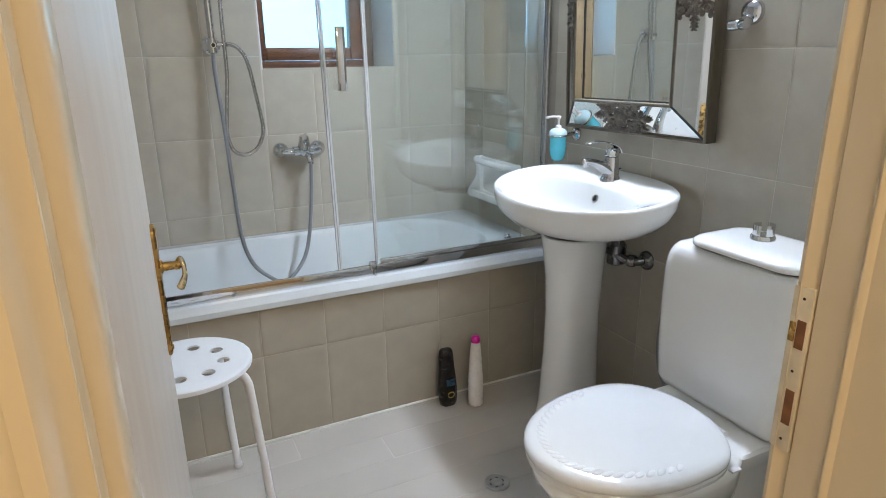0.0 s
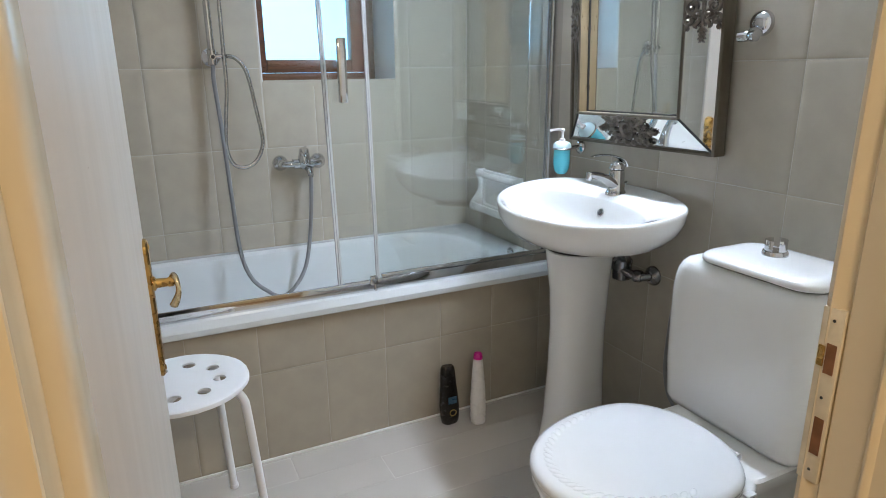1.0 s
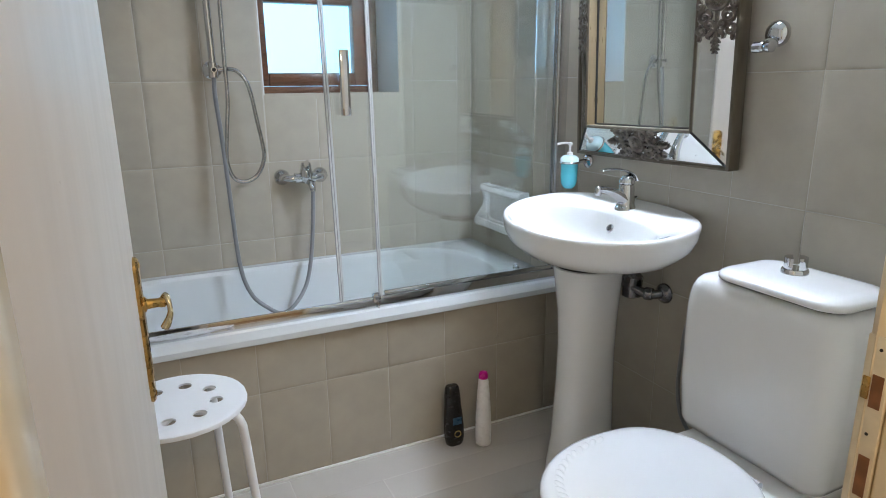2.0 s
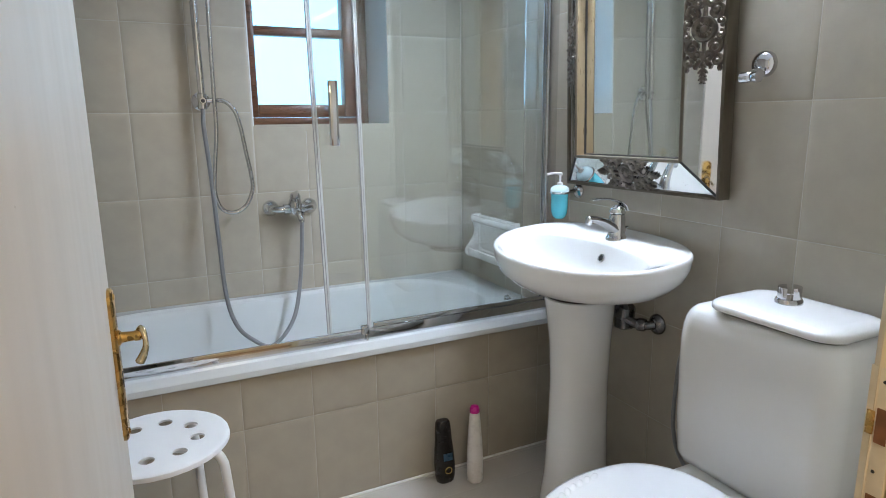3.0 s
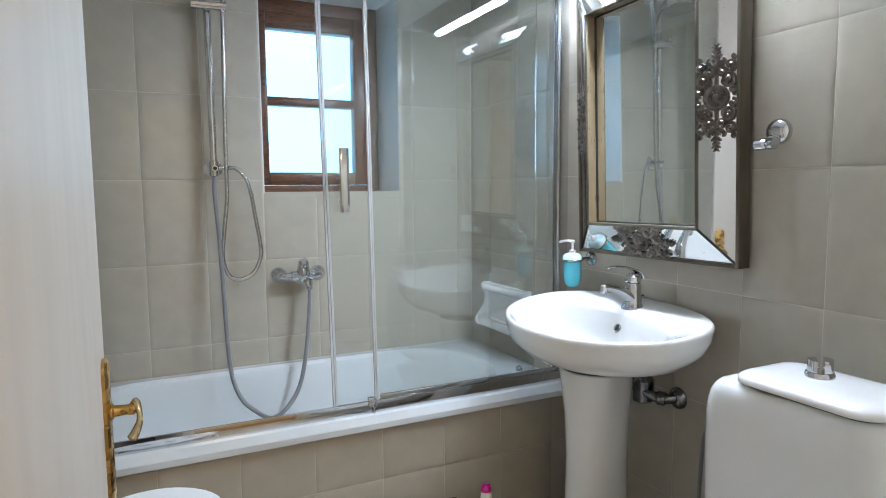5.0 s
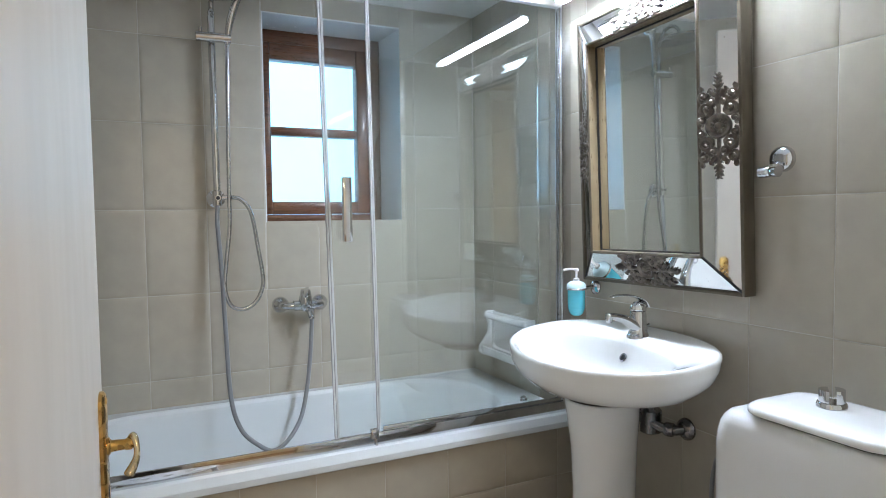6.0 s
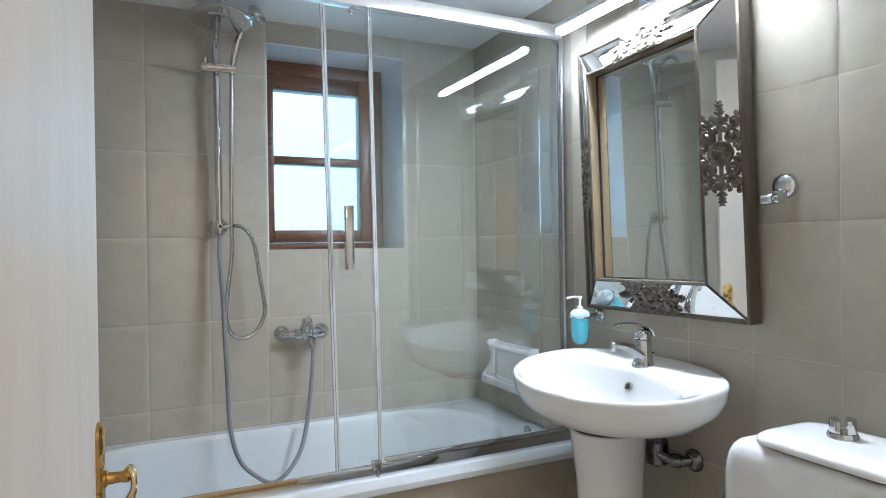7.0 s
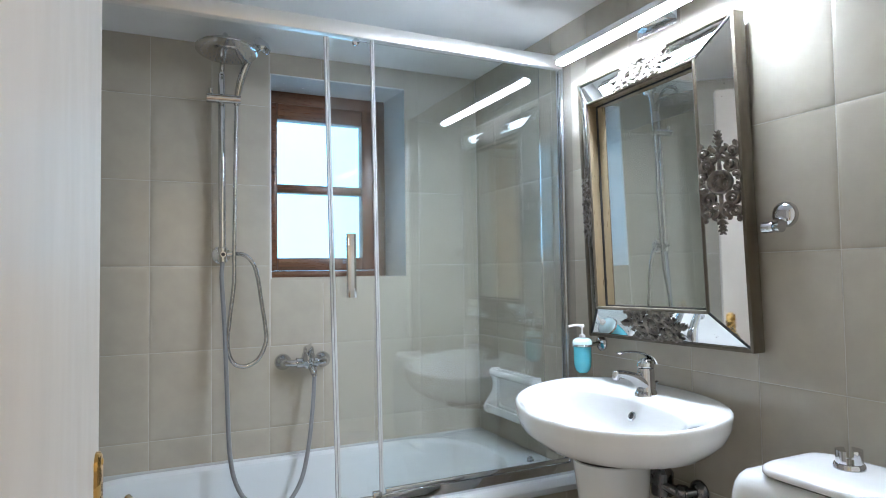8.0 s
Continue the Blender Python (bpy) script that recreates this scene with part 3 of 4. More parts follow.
basin = thing("pedestal_basin", pose(1.2, BY, 0), "white ceramic oval wash basin on a pedestal", "wash basin")
rings = [basin_ring(0.30, -0.138, 0.17), basin_ring(0.42, -0.131, 0.175), basin_ring(0.62, -0.113, 0.182), basin_ring(0.83, -0.090, 0.188), basin_ring(0.945, -0.058), basin_ring(0.988, -0.030), basin_ring(0.996, -0.010),
         basin_ring(1.0, -0.004), basin_ring(0.994, 0.001), basin_ring(0.98, 0.004), basin_ring(0.962, 0.0035)]
inner = dict(u0=0.242, front=0.158, back=0.112, half=0.272, flat=2.1, tilt=0.034)
rings += [basin_ring(1.0, 0.000, **inner), basin_ring(0.975, -0.006, **inner), basin_ring(0.94, -0.018, **inner), basin_ring(0.88, -0.042, **inner), basin_ring(0.79, -0.070, **inner), basin_ring(0.62, -0.094, **inner), basin_ring(0.38, -0.109, **inner), basin_ring(0.12, -0.115, **inner)]
put("bowl", loft(bmesh.new(), rings), CERAMIC, basin, smooth=70)


def oval(cx, cy, hx, hy, z, n=40, p=2.0):
    return [Vector((cx + hx * math.copysign(abs(math.cos(a)) ** (2 / p), math.cos(a)), cy + hy * math.copysign(abs(math.sin(a)) ** (2 / p), math.sin(a)), z)) for a in [2 * math.pi * k / n for k in range(n)]]


put("pedestal", loft(bmesh.new(), [oval(1.198, BY + 0.022, 0.102, 0.093, 0.0, p=2.5), oval(1.198, BY + 0.022, 0.100, 0.091, 0.03, p=2.5), oval(1.200, BY + 0.022, 0.092, 0.082, 0.12, p=2.4), oval(1.201, BY + 0.022, 0.086, 0.077, 0.28, p=2.3), oval(1.201, BY + 0.022, 0.083, 0.075, 0.42, p=2.3),
                                   oval(1.200, BY + 0.022, 0.088, 0.081, 0.54, p=2.2), oval(1.196, BY + 0.022, 0.097, 0.091, 0.63, p=2.1), oval(1.193, BY + 0.022, 0.102, 0.097, 0.672, p=2.0), oval(1.193, BY + 0.022, 0.09, 0.085, 0.677)]), CERAMIC, basin)
# a near-black solid stands for the shade between bowl and pedestal
put("joint_gap_shade", loft(bmesh.new(), [oval(1.194, BY + 0.022, 0.0985, 0.0935, 0.660), oval(1.194, BY + 0.022, 0.0985, 0.0935, 0.692)]), DARK, basin, "dark filler for the shade between bowl and pedestal")
put("overflow_ring", lathe(bmesh.new(), [(0.007, -0.002), (0.0125, 0.0), (0.0125, 0.0025), (0.0085, 0.004), (0.0075, 0.0015)], 24, pose(1.2345, BY - 0.016, 0.783, 0, -62, 0)), CHROME, basin, "chrome overflow ring")
put("overflow_hole", lathe(bmesh.new(), [(0.008, 0), (0.008, 0.0022)], 20, pose(1.2345, BY - 0.016, 0.783, 0, -62, 0)), DARK, basin)


def bigger(bm):
    bmesh.ops.transform(bm, matrix=Matrix.Diagonal((1.04, 1.08, 0.95, 1)), verts=bm.verts[:])
    return bm


faucet = thing("basin_mixer_tap", pose(1.300, BY, 0.831), "chrome single-lever mixer tap on the basin", "tap")
bm = lathe(bmesh.new(), [(0.029, -0.006), (0.029, 0.004), (0.026, 0.008), (0.0235, 0.016), (0.0215, 0.040), (0.0210, 0.062), (0.0195, 0.074), (0.010, 0.078)], 32)
tube(bm, spline([(0.006, 0, 0.020), (-0.014, 0, 0.033), (-0.042, 0, 0.052), (-0.075, 0, 0.064), (-0.103, 0, 0.068)], 5), [0.0095 + 0.0145 * (1 - k / 20) ** 1.6 for k in range(20)] + [0.007], 18, 0.95, wide=(0, 1, 0))
part("body", bigger(bm), CHROME, faucet)
bm = lathe(bmesh.new(), [(0.0075, 0.026), (0.0095, 0.024), (0.0095, 0.004), (0.0075, 0.0)], 18, pose(-0.099, 0, 0.049, 0, 8, 0))
part("aerator", bigger(bm), CHROME, faucet)
bm = lathe(bmesh.new(), [(0.0205, 0.0765), (0.0215, 0.082), (0.0195, 0.092), (0.012, 0.100), (0.004, 0.102)], 28)
tube(bm, spline([(0.022, 0, 0.086), (0.012, 0, 0.104), (-0.018, 0, 0.118), (-0.058, 0, 0.124), (-0.092, 0, 0.121)], 5), [0.0195 - 0.0005 * k for k in range(20)] + [0.006], 18, 0.26, wide=(0, 1, 0))
part("lever", bigger(bm), CHROME, faucet)
part("pop_up_knob", bigger(rod(bmesh.new(), (0.020, -0.004, 0.030), (0.032, -0.006, 0.034), 0.004, 10)), CHROME, faucet)

# trap and pipe carry the basin's shade in their darkened metal
waste = thing("basin_waste_trap", pose(1.36, 1.655, 0.591), "chrome bottle trap and waste pipe, darkened for the shade under the basin", "waste pipe")
put("wall_flange", lathe(bmesh.new(), [(0.030, 0), (0.029, 0.006), (0.020, 0.014), (0.015, 0.018)], 24, pose(1.379, 1.642, 0.592, 0, -90, 0)), SHADECHROME, waste)
put("pipe", tube(bmesh.new(), spline([(1.365, 1.642, 0.592), (1.345, 1.655, 0.590), (1.330, 1.675, 0.592), (1.310, 1.715, 0.606), (1.300, 1.735, 0.615)], 5), 0.0135, 16), SHADECHROME, waste)
put("pipe_nut", lathe(bmesh.new(), [(0.017, -0.012), (0.019, -0.008), (0.019, 0.008), (0.017, 0.012)], 12, pose(1.338, 1.663, 0.591, 0, 90, 120)), SHADECHROME, waste)
put("bottle_trap", lathe(bmesh.new(), [(0.014, -0.035), (0.028, -0.028), (0.030, 0.03), (0.018, 0.045), (0.016, 0.08)], 24, pose(1.325, 1.718, 0.600)), SHADECHROME, waste, "bottle trap with shade in its colour")

# ---- toilet ----
CY = 1.172


def egg(tip, backx, half, z, n=44, p=2.0, bend=0.0):
    """An egg outline: rounded at the tip, squarer at the back."""
    out = []
    mid = tip + (backx - tip) * 0.55
    for k in range(n):
        a = 2 * math.pi * k / n
        c, s = math.cos(a), math.sin(a)
        if c < 0:
            x, y = mid + (mid - tip) * c, half * s
        else:
            x, y = mid + (backx - mid) * abs(c) ** (2 / 3.4), half * math.copysign(abs(s) ** (2 / 2.5), s) * (1 - 0.20 * abs(c) ** 2)
        out.append(Vector((x, CY + y, z)))
    return out


toilet = thing("toilet", pose(1.0, CY, 0), "white ceramic toilet with low cistern, lid closed", "toilet")
put("bowl", loft(bmesh.new(), [egg(0.815, 1.26, 0.118, 0.0), egg(0.820, 1.26, 0.114, 0.02), egg(0.845, 1.24, 0.098, 0.07), egg(0.840, 1.22, 0.096, 0.15), egg(0.800, 1.20, 0.112, 0.215), egg(0.742, 1.18, 0.142, 0.275), egg(0.697, 1.16, 0.166, 0.325),
                               egg(0.678, 1.15, 0.175, 0.36), egg(0.676, 1.15, 0.176, 0.378), egg(0.684, 1.14, 0.170, 0.384)]), CERAMIC, toilet, smooth=60)
put("rear_shelf", loft(bmesh.new(), [rrect(1.235, CY, 0.130, 0.085, 0.04, 0.12), rrect(1.235, CY, 0.135, 0.100, 0.04, 0.24), rrect(1.225, CY, 0.148, 0.132, 0.04, 0.33), rrect(1.215, CY, 0.158, 0.148, 0.04, 0.366), rrect(1.215, CY, 0.160, 0.150, 0.04, 0.380), rrect(1.215, CY, 0.154, 0.145, 0.04, 0.386)]), CERAMIC, toilet)
seat = put("seat", loft(bmesh.new(), [egg(0.674, 1.088, 0.178, 0.386), egg(0.667, 1.092, 0.183, 0.389), egg(0.666, 1.092, 0.184, 0.397), egg(0.670, 1.090, 0.181, 0.401)]), SEATPLASTIC, toilet)
lid = put("lid", loft(bmesh.new(), [egg(0.668, 1.092, 0.182, 0.4035), egg(0.664, 1.094, 0.185, 0.406), egg(0.664, 1.094, 0.186, 0.413), egg(0.668, 1.092, 0.182, 0.4205), egg(0.678, 1.086, 0.173, 0.4255), egg(0.70, 1.075, 0.155, 0.4280), egg(0.78, 1.02, 0.09, 0.4290)]), SEATPLASTIC, toilet, "closed white lid with a moulded leaf border", smooth=60)
bm = bmesh.new()
edge = egg(0.702, 1.07, 0.152, 0.4278, n=58)
for k, p in enumerate(edge):
    if p.x < 0.92:
        q = edge[(k + 1) % 58]
        ang = math.atan2(q.y - p.y, q.x - p.x) + 0.62
        bmesh.ops.create_icosphere(bm, subdivisions=2, radius=1, matrix=Matrix.Translation(p) @ Matrix.Rotation(ang, 4, "Z") @ Matrix.Diagonal((0.0145, 0.0072, 0.0018, 1)))
put2("leaf_border", bm, SEATPLASTIC, lid, toilet.matrix_world.copy())
for s in (-1, 1):
    put("hinge", rod(bmesh.new(), (1.092, CY + s * 0.075 - 0.016, 0.402), (1.092, CY + s * 0.075 + 0.016, 0.402), 0.009), SEATPLASTIC, toilet)
    put("bumper", boxes((1.02, 1.045, CY + s * 0.168 - 0.006, CY + s * 0.168 + 0.006, 0.3835, 0.3875)), SEATPLASTIC, toilet)


def cis(x0, half, r, z):
    return rrect((x0 + 1.374) / 2, CY + 0.014, (1.374 - x0) / 2, half + 0.020, r, z)


put("cistern", loft(bmesh.new(), [cis(1.175, 0.140, 0.03, 0.387), cis(1.160, 0.152, 0.035, 0.392), cis(1.152, 0.159, 0.04, 0.41), cis(1.147, 0.166, 0.045, 0.50), cis(1.146, 0.168, 0.045, 0.62), cis(1.146, 0.167, 0.045, 0.690), cis(1.147, 0.164, 0.045, 0.715), cis(1.149, 0.159, 0.045, 0.736),
                                  cis(1.153, 0.151, 0.045, 0.751), cis(1.161, 0.140, 0.04, 0.7605), cis(1.174, 0.126, 0.04, 0.7645), cis(1.20, 0.11, 0.04, 0.7650)]), CERAMIC, toilet, smooth=60)


def cl(i, z, r=0.05):
    return rrect(1.252, CY - 0.010, 0.100 - i, 0.144 - i, r - i * 0.6, z)


# shade under the lid, drawn as a near-black slab
put("lid_gap_shade", loft(bmesh.new(), [cl(0.012, 0.7640), cl(0.012, 0.7700)]), DARK, toilet, "dark filler for the shade under the cistern lid")
put("cistern_lid", loft(bmesh.new(), [cl(0.010, 0.7680), cl(0.002, 0.7690), cl(0.0, 0.7715), cl(0.0, 0.7775), cl(0.0012, 0.7810), cl(0.0045, 0.7845), cl(0.013, 0.7892), cl(0.020, 0.7912), cl(0.034, 0.7927), cl(0.06, 0.7935)]), CERAMIC, toilet, smooth=60)
bm = lathe(bmesh.new(), [(0.0265, 0), (0.0265, 0.007), (0.0245, 0.011), (0.018, 0.013)], 32, pose(1.262, CY + 0.012, 0.7925))
flush = put("flush_button", bm, CHROME, toilet, "round chrome flush button in two halves")
for s in (-1, 1):
    ring = [(0.004 + 0.0185 * math.cos(a), 0.0205 * math.sin(a)) for a in [radians(-84 + 168 * k / 12) for k in range(13)]]
    bm = loft(bmesh.new(), [[Vector((s * x, y * s, z)) for x, y in ring] for z in (0.010, 0.034, 0.036 if s > 0 else 0.0345)])
    bmesh.ops.transform(bm, matrix=pose(1.262, CY + 0.012, 0.7925, 0, 0, -53), verts=bm.verts[:])
    put2("half_button", bm, CHROME, flush, toilet.matrix_world.copy())
put("water_hose", tube(bmesh.new(), spline([(1.325, 1.46, 0.640), (1.335, 1.500, 0.580), (1.335, 1.517, 0.530), (1.335, 1.523, 0.450), (1.335, 1.525, 0.366), (1.335, 1.514, 0.305), (1.335, 1.492, 0.265), (1.340, 1.455, 0.235), (1.376, 1.43, 0.22)], 8), 0.0055, 10), HOSE, toilet, "grey flexible water hose")

# ---- framed mirror ----
TILT = 1.22
mirror = thing("wall_mirror", pose(XR - 0.009, 1.732, 0.966) @ pose(0, 0, 0, -0.9, -TILT, -1.05), "tilted wall mirror with mirrored border and pewter ornaments", "mirror")
MW, MH, LIP, INS, W0, W1, WM = 0.300, 0.797, 0.010, 0.092, 0.028, 0.0655, 0.034


def mp(u, v, w):
    return Vector((-w, u, v))


def quad(bm, pts, thick=0.003):
    a = [bm.verts.new(p) for p in pts]
    n = (pts[1] - pts[0]).cross(pts[2] - pts[0]).normalized()
    if n.x > 0:
        n = -n
    b = [bm.verts.new(p - n * thick) for p in pts]
    bm.faces.new(a)
    bm.faces.new(b[::-1])
    for i in range(4):
        bm.faces.new((a[i], a[(i + 1) % 4], b[(i + 1) % 4], b[i]))
    return bm


# the outer wooden frame
for u0, u1, v0, v1 in ((-MW, -MW + LIP, 0, MH), (MW - LIP, MW, 0, MH), (-MW + LIP, MW - LIP, 0, LIP), (-MW + LIP, MW - LIP, MH - LIP, MH)):
    part("frame_bar", boxes((-W0 - 0.004, 0.005, u0, u1, v0, v1), bevel=0.002), FRAMEWOOD, mirror, "dark antique bronze outer frame")
o = [(-MW + LIP, LIP), (MW - LIP, LIP), (MW - LIP, MH - LIP), (-MW + LIP, MH - LIP)]
i_ = [(-MW + INS, INS), (MW - INS, INS), (MW - INS, MH - INS), (-MW + INS, MH - INS)]
for k in range(4):
    l = (k + 1) % 4
    part("mirror_border", quad(bmesh.new(), [mp(*o[k], W0), mp(*o[l], W0), mp(*i_[l], W1), mp(*i_[k], W1)]), OLDMIRROR, mirror, "sloping antiqued mirror border strip")
for k in range(4):
    part("mitre_bead", tube(bmesh.new(), [mp(*o[k], W0 + 0.001), mp(*i_[k], W1 + 0.001)], 0.0030, 8), DARK, mirror)
for k in range(4):
    l = (k + 1) % 4
    part("inner_bead", tube(bmesh.new(), [mp(*i_[k], W1 + 0.001), mp(*i_[l], W1 + 0.001)], 0.0042, 8), FRAMEWOOD, mirror)
    part("rebate", quad(bmesh.new(), [mp(*i_[k], W1), mp(*i_[l], W1), mp(*i_[l], WM), mp(*i_[k], WM)], 0.004), GILT, mirror, "worn gilt inner rebate")
for k in range(4):
    (ua, va), (ub, vb) = i_[k], i_[(k + 1) % 4]
    ua, ub, va, vb = (c - math.copysign(0.0055, c) for c in (ua, ub, va - MH / 2, vb - MH / 2))
    part("glass_joint", tube(bmesh.new(), [mp(ua, va + MH / 2, WM + 0.0015), mp(ub, vb + MH / 2, WM + 0.0015)], 0.003, 6), DARK, mirror, "dark joint along the glass")
part("mirror_glass", boxes((-WM - 0.001, -0.004, -MW + INS, MW - INS, INS, MH - INS)), MIRROR, mirror, "clear mirror glass")


def ornament(half_w, half_l):
    """Pierced scrollwork: a rosette with scrolls, leaves and finials, lying in the xy plane, long in y."""
    bm = bmesh.new()
    lathe(bm, [(0.020, 0.002), (0.0235, 0.005), (0.0265, 0.007), (0.029, 0.005), (0.030, 0.0)], 28)
    lathe(bm, [(0.004, 0.0075), (0.007, 0.0065), (0.009, 0.003), (0.020, 0.002), (0.020, 0.0)], 20)
    for k in range(12):
        a = 2 * math.pi * k / 12
        bmesh.ops.create_icosphere(bm, subdivisions=1, radius=1, matrix=Matrix.Rotation(a, 4, "Z") @ Matrix.Translation((0.0135, 0, 0.004)) @ Matrix.Diagonal((0.0055, 0.0025, 0.003, 1)))

    def scroll(cx, cy, r0, turns, a0, sense, thick):
        pts, rad = [], []
        n = int(14 * turns)
        for j in range(n + 1):
            f = j / n
            a, r = a0 + sense * 2 * math.pi * turns * f, r0 * (1 - 0.82 * f)
            pts.append(Vector((cx + r * math.cos(a), cy + r * math.sin(a), 0.003 + 0.003 * f)))
            rad.append(thick * (1 - 0.35 * f))
        tube(bm, pts, rad, 6)
        bmesh.ops.create_icosphere(bm, subdivisions=1, radius=thick * 1.5, matrix=Matrix.Translation(pts[-1]))

    def leaf(x, y, a, l, w):
        bmesh.ops.create_icosphere(bm, subdivisions=1, radius=1, matrix=Matrix.Translation((x, y, 0.004)) @ Matrix.Rotation(a, 4, "Z") @ Matrix.Diagonal((l, w, 0.0035, 1)))

    k = half_l / 0.13
    w = half_w / 0.042
    for sx in (-1, 1):
        for sy in (-1, 1):
            up = math.pi / 2 if sy > 0 else -math.pi / 2
            scroll(sx * 0.025 * w, sy * 0.044 * k, 0.0165, 1.4, -up, sx * sy, 0.0046)
            scroll(sx * 0.031 * w, sy * 0.076 * k, 0.0125, 1.3, -up, sx * sy, 0.0044)
            scroll(sx * 0.036 * w, sy * 0.016 * k, 0.0105, 1.2, -up, sx * sy, 0.0040)
            scroll(sx * 0.012 * w, sy * 0.061 * k, 0.0110, 1.2, up, -sx * sy, 0.0042)
            leaf(sx * 0.037 * w, sy * 0.094 * k, up, 0.009, 0.0055)
            leaf(sx * 0.018 * w, sy * 0.034 * k, up + sx * sy * 0.6, 0.013, 0.007)
            leaf(sx * 0.011 * w, sy * 0.081 * k, up - sx * sy * 0.7, 0.012, 0.006)
            leaf(sx * 0.038 * w, sy * 0.034 * k, up, 0.009, 0.005)
            leaf(sx * 0.021 * w, sy * 0.062 * k, 0.5 * sx * sy, 0.010, 0.006)
            leaf(sx * 0.018 * w, sy * 0.090 * k, up + sx * sy * 0.5, 0.008, 0.004)
    for sy in (-1, 1):
        tube(bm, [Vector((0, sy * 0.030 * k, 0.003)), Vector((0, sy * half_l * 0.97, 0.003))], [0.004, 0.0022], 6)
        for f, s in ((0.66, 0.0062), (0.76, 0.0078), (0.83, 0.0058), (0.90, 0.0066), (0.97, 0.0045)):
            leaf(0, sy * half_l * f, 0, s, s * 0.75)
            for sx in (-1, 1):
                leaf(sx * s * 0.9, sy * (half_l * f + 0.003), sx * sy * 0.9, s * 0.8, s * 0.4)
        leaf(0, sy * half_l * 0.50, math.pi / 2, 0.012, 0.007)
    return bm


slope = math.degrees(math.atan2(W1 - W0, INS - LIP))
mid = (LIP + INS) / 2
wm = (W0 + W1) / 2 + 0.0015
BASE = Matrix(((0, 0, -1, 0), (1, 0, 0, 0), (0, 1, 0, 0), (0, 0, 0, 1)))
for u, v, rz, rx, ry, lw, ll in ((-MW + mid, MH / 2, 0, 0, -slope, 0.043, 0.122), (MW - mid, MH / 2, 0, 0, slope, 0.043, 0.122), (0, mid, 90, slope, 0, 0.043, 0.118), (0, MH - mid, 90, -slope, 0, 0.043, 0.118)):
    bm = ornament(lw, ll)
    bmesh.ops.transform(bm, matrix=BASE @ pose(u, v, wm, rx, ry, 0) @ pose(0, 0, 0, 0, 0, rz), verts=bm.verts[:])
    part("ornament", bm, PEWTER, mirror, "pierced pewter scrollwork ornament")

# ---- lamp over the mirror ----
lamp = thing("mirror_lamp", pose(XR, 1.735, 1.855), "lit slim horizontal lamp bar over the mirror", "wall lamp")
put("diffuser", boxes((1.252, 1.280, 1.400, 2.046, 1.814, 1.832), bevel=0.0015), LED, lamp, "glowing white diffuser")
# back and front lips are added to hold light off wall and ceiling
put("housing_and_shields", boxes((1.250, 1.288, 1.398, 2.048, 1.8325, 1.844), (1.2805, 1.288, 1.398, 2.048, 1.816, 1.8323), (1.2460, 1.2512, 1.398, 2.048, 1.8245, 1.844), bevel=0.0015), STEEL, lamp)
put("wall_bracket", boxes((1.280, 1.379, 1.68, 1.79, 1.838, 1.860), (1.366, 1.379, 1.66, 1.81, 1.825, 1.880), bevel=0.003), CHROME, lamp)

# ---- robe hook ----
hook = thing("robe_hook", pose(XR, 1.374, 1.282), "polished chrome robe hook on the tiled wall", "hook")
put("rosette", lathe(bmesh.new(), [(0.0285, 0), (0.0290, 0.006), (0.0275, 0.013), (0.021, 0.020), (0.012, 0.023), (0.004, 0.0235)], 36, pose(1.379, 1.374, 1.282, 0, -90, 0)), CHROME, hook)
bm = rod(bmesh.new(), (1.366, 1.374, 1.268), (1.342, 1.374, 1.256), 0.0135, 18)
tube(bm, spline([(1.344, 1.374, 1.256), (1.337, 1.380, 1.254), (1.334, 1.388, 1.253), (1.333, 1.398, 1.253)], 5), 0.0125, 16)
tube(bm, spline([(1.344, 1.374, 1.256), (1.337, 1.369, 1.254), (1.334, 1.362, 1.253), (1.333, 1.354, 1.253)], 5), 0.0125, 16)
put("prong", bm, CHROME, hook)

# ---- soap dispenser ----
SX, SY = 1.302, 2.012
disp = thing("soap_dispenser", pose(SX, SY, 0.93), "wall-mounted soap dispenser with turquoise liquid and white pump", "soap dispenser")
put("wall_rosette", lathe(bmesh.new(), [(0.024, 0), (0.024, 0.005), (0.018, 0.010), (0.009, 0.013)], 28, pose(1.379, SY, 0.938, 0, -90, 0)), CHROME, disp)
bm = rod(bmesh.new(), (1.37, SY, 0.938), (SX + 0.028, SY, 0.936), 0.006)
ring = [Vector((SX + 0.0305 * math.cos(a), SY + 0.0305 * math.sin(a), 0.936)) for a in [2 * math.pi * k / 32 for k in range(33)]]
tube(bm, ring, 0.0032, 8)
put("ring_holder", bm, CHROME, disp)
put("soap_cup", lathe(bmesh.new(), [(0.004, 0.851), (0.014, 0.8525), (0.021, 0.860), (0.0255, 0.873), (0.027, 0.890), (0.027, 0.9315)], 32, pose(SX, SY, 0)), SOAP, disp, "frosted cup full of turquoise soap")
put("cup_top", lathe(bmesh.new(), [(0.027, 0.9318), (0.0295, 0.9325), (0.0305, 0.940), (0.029, 0.950), (0.022, 0.957), (0.012, 0.960)], 32, pose(SX, SY, 0)), FROST, disp, "frosted pale cup rim")
bm = lathe(bmesh.new(), [(0.0095, 0.960), (0.0095, 0.967), (0.005, 0.969), (0.0035, 0.971), (0.0035, 0.990), (0.007, 0.991), (0.0078, 0.997), (0.005, 1.000)], 20, pose(SX, SY, 0))
tube(bm, spline([(SX, SY, 0.996), (SX - 0.018, SY + 0.012, 0.997), (SX - 0.034, SY + 0.022, 0.993)], 4), 0.0038, 10)
put("pump", bm, WHITEPL, disp, "white pump head")

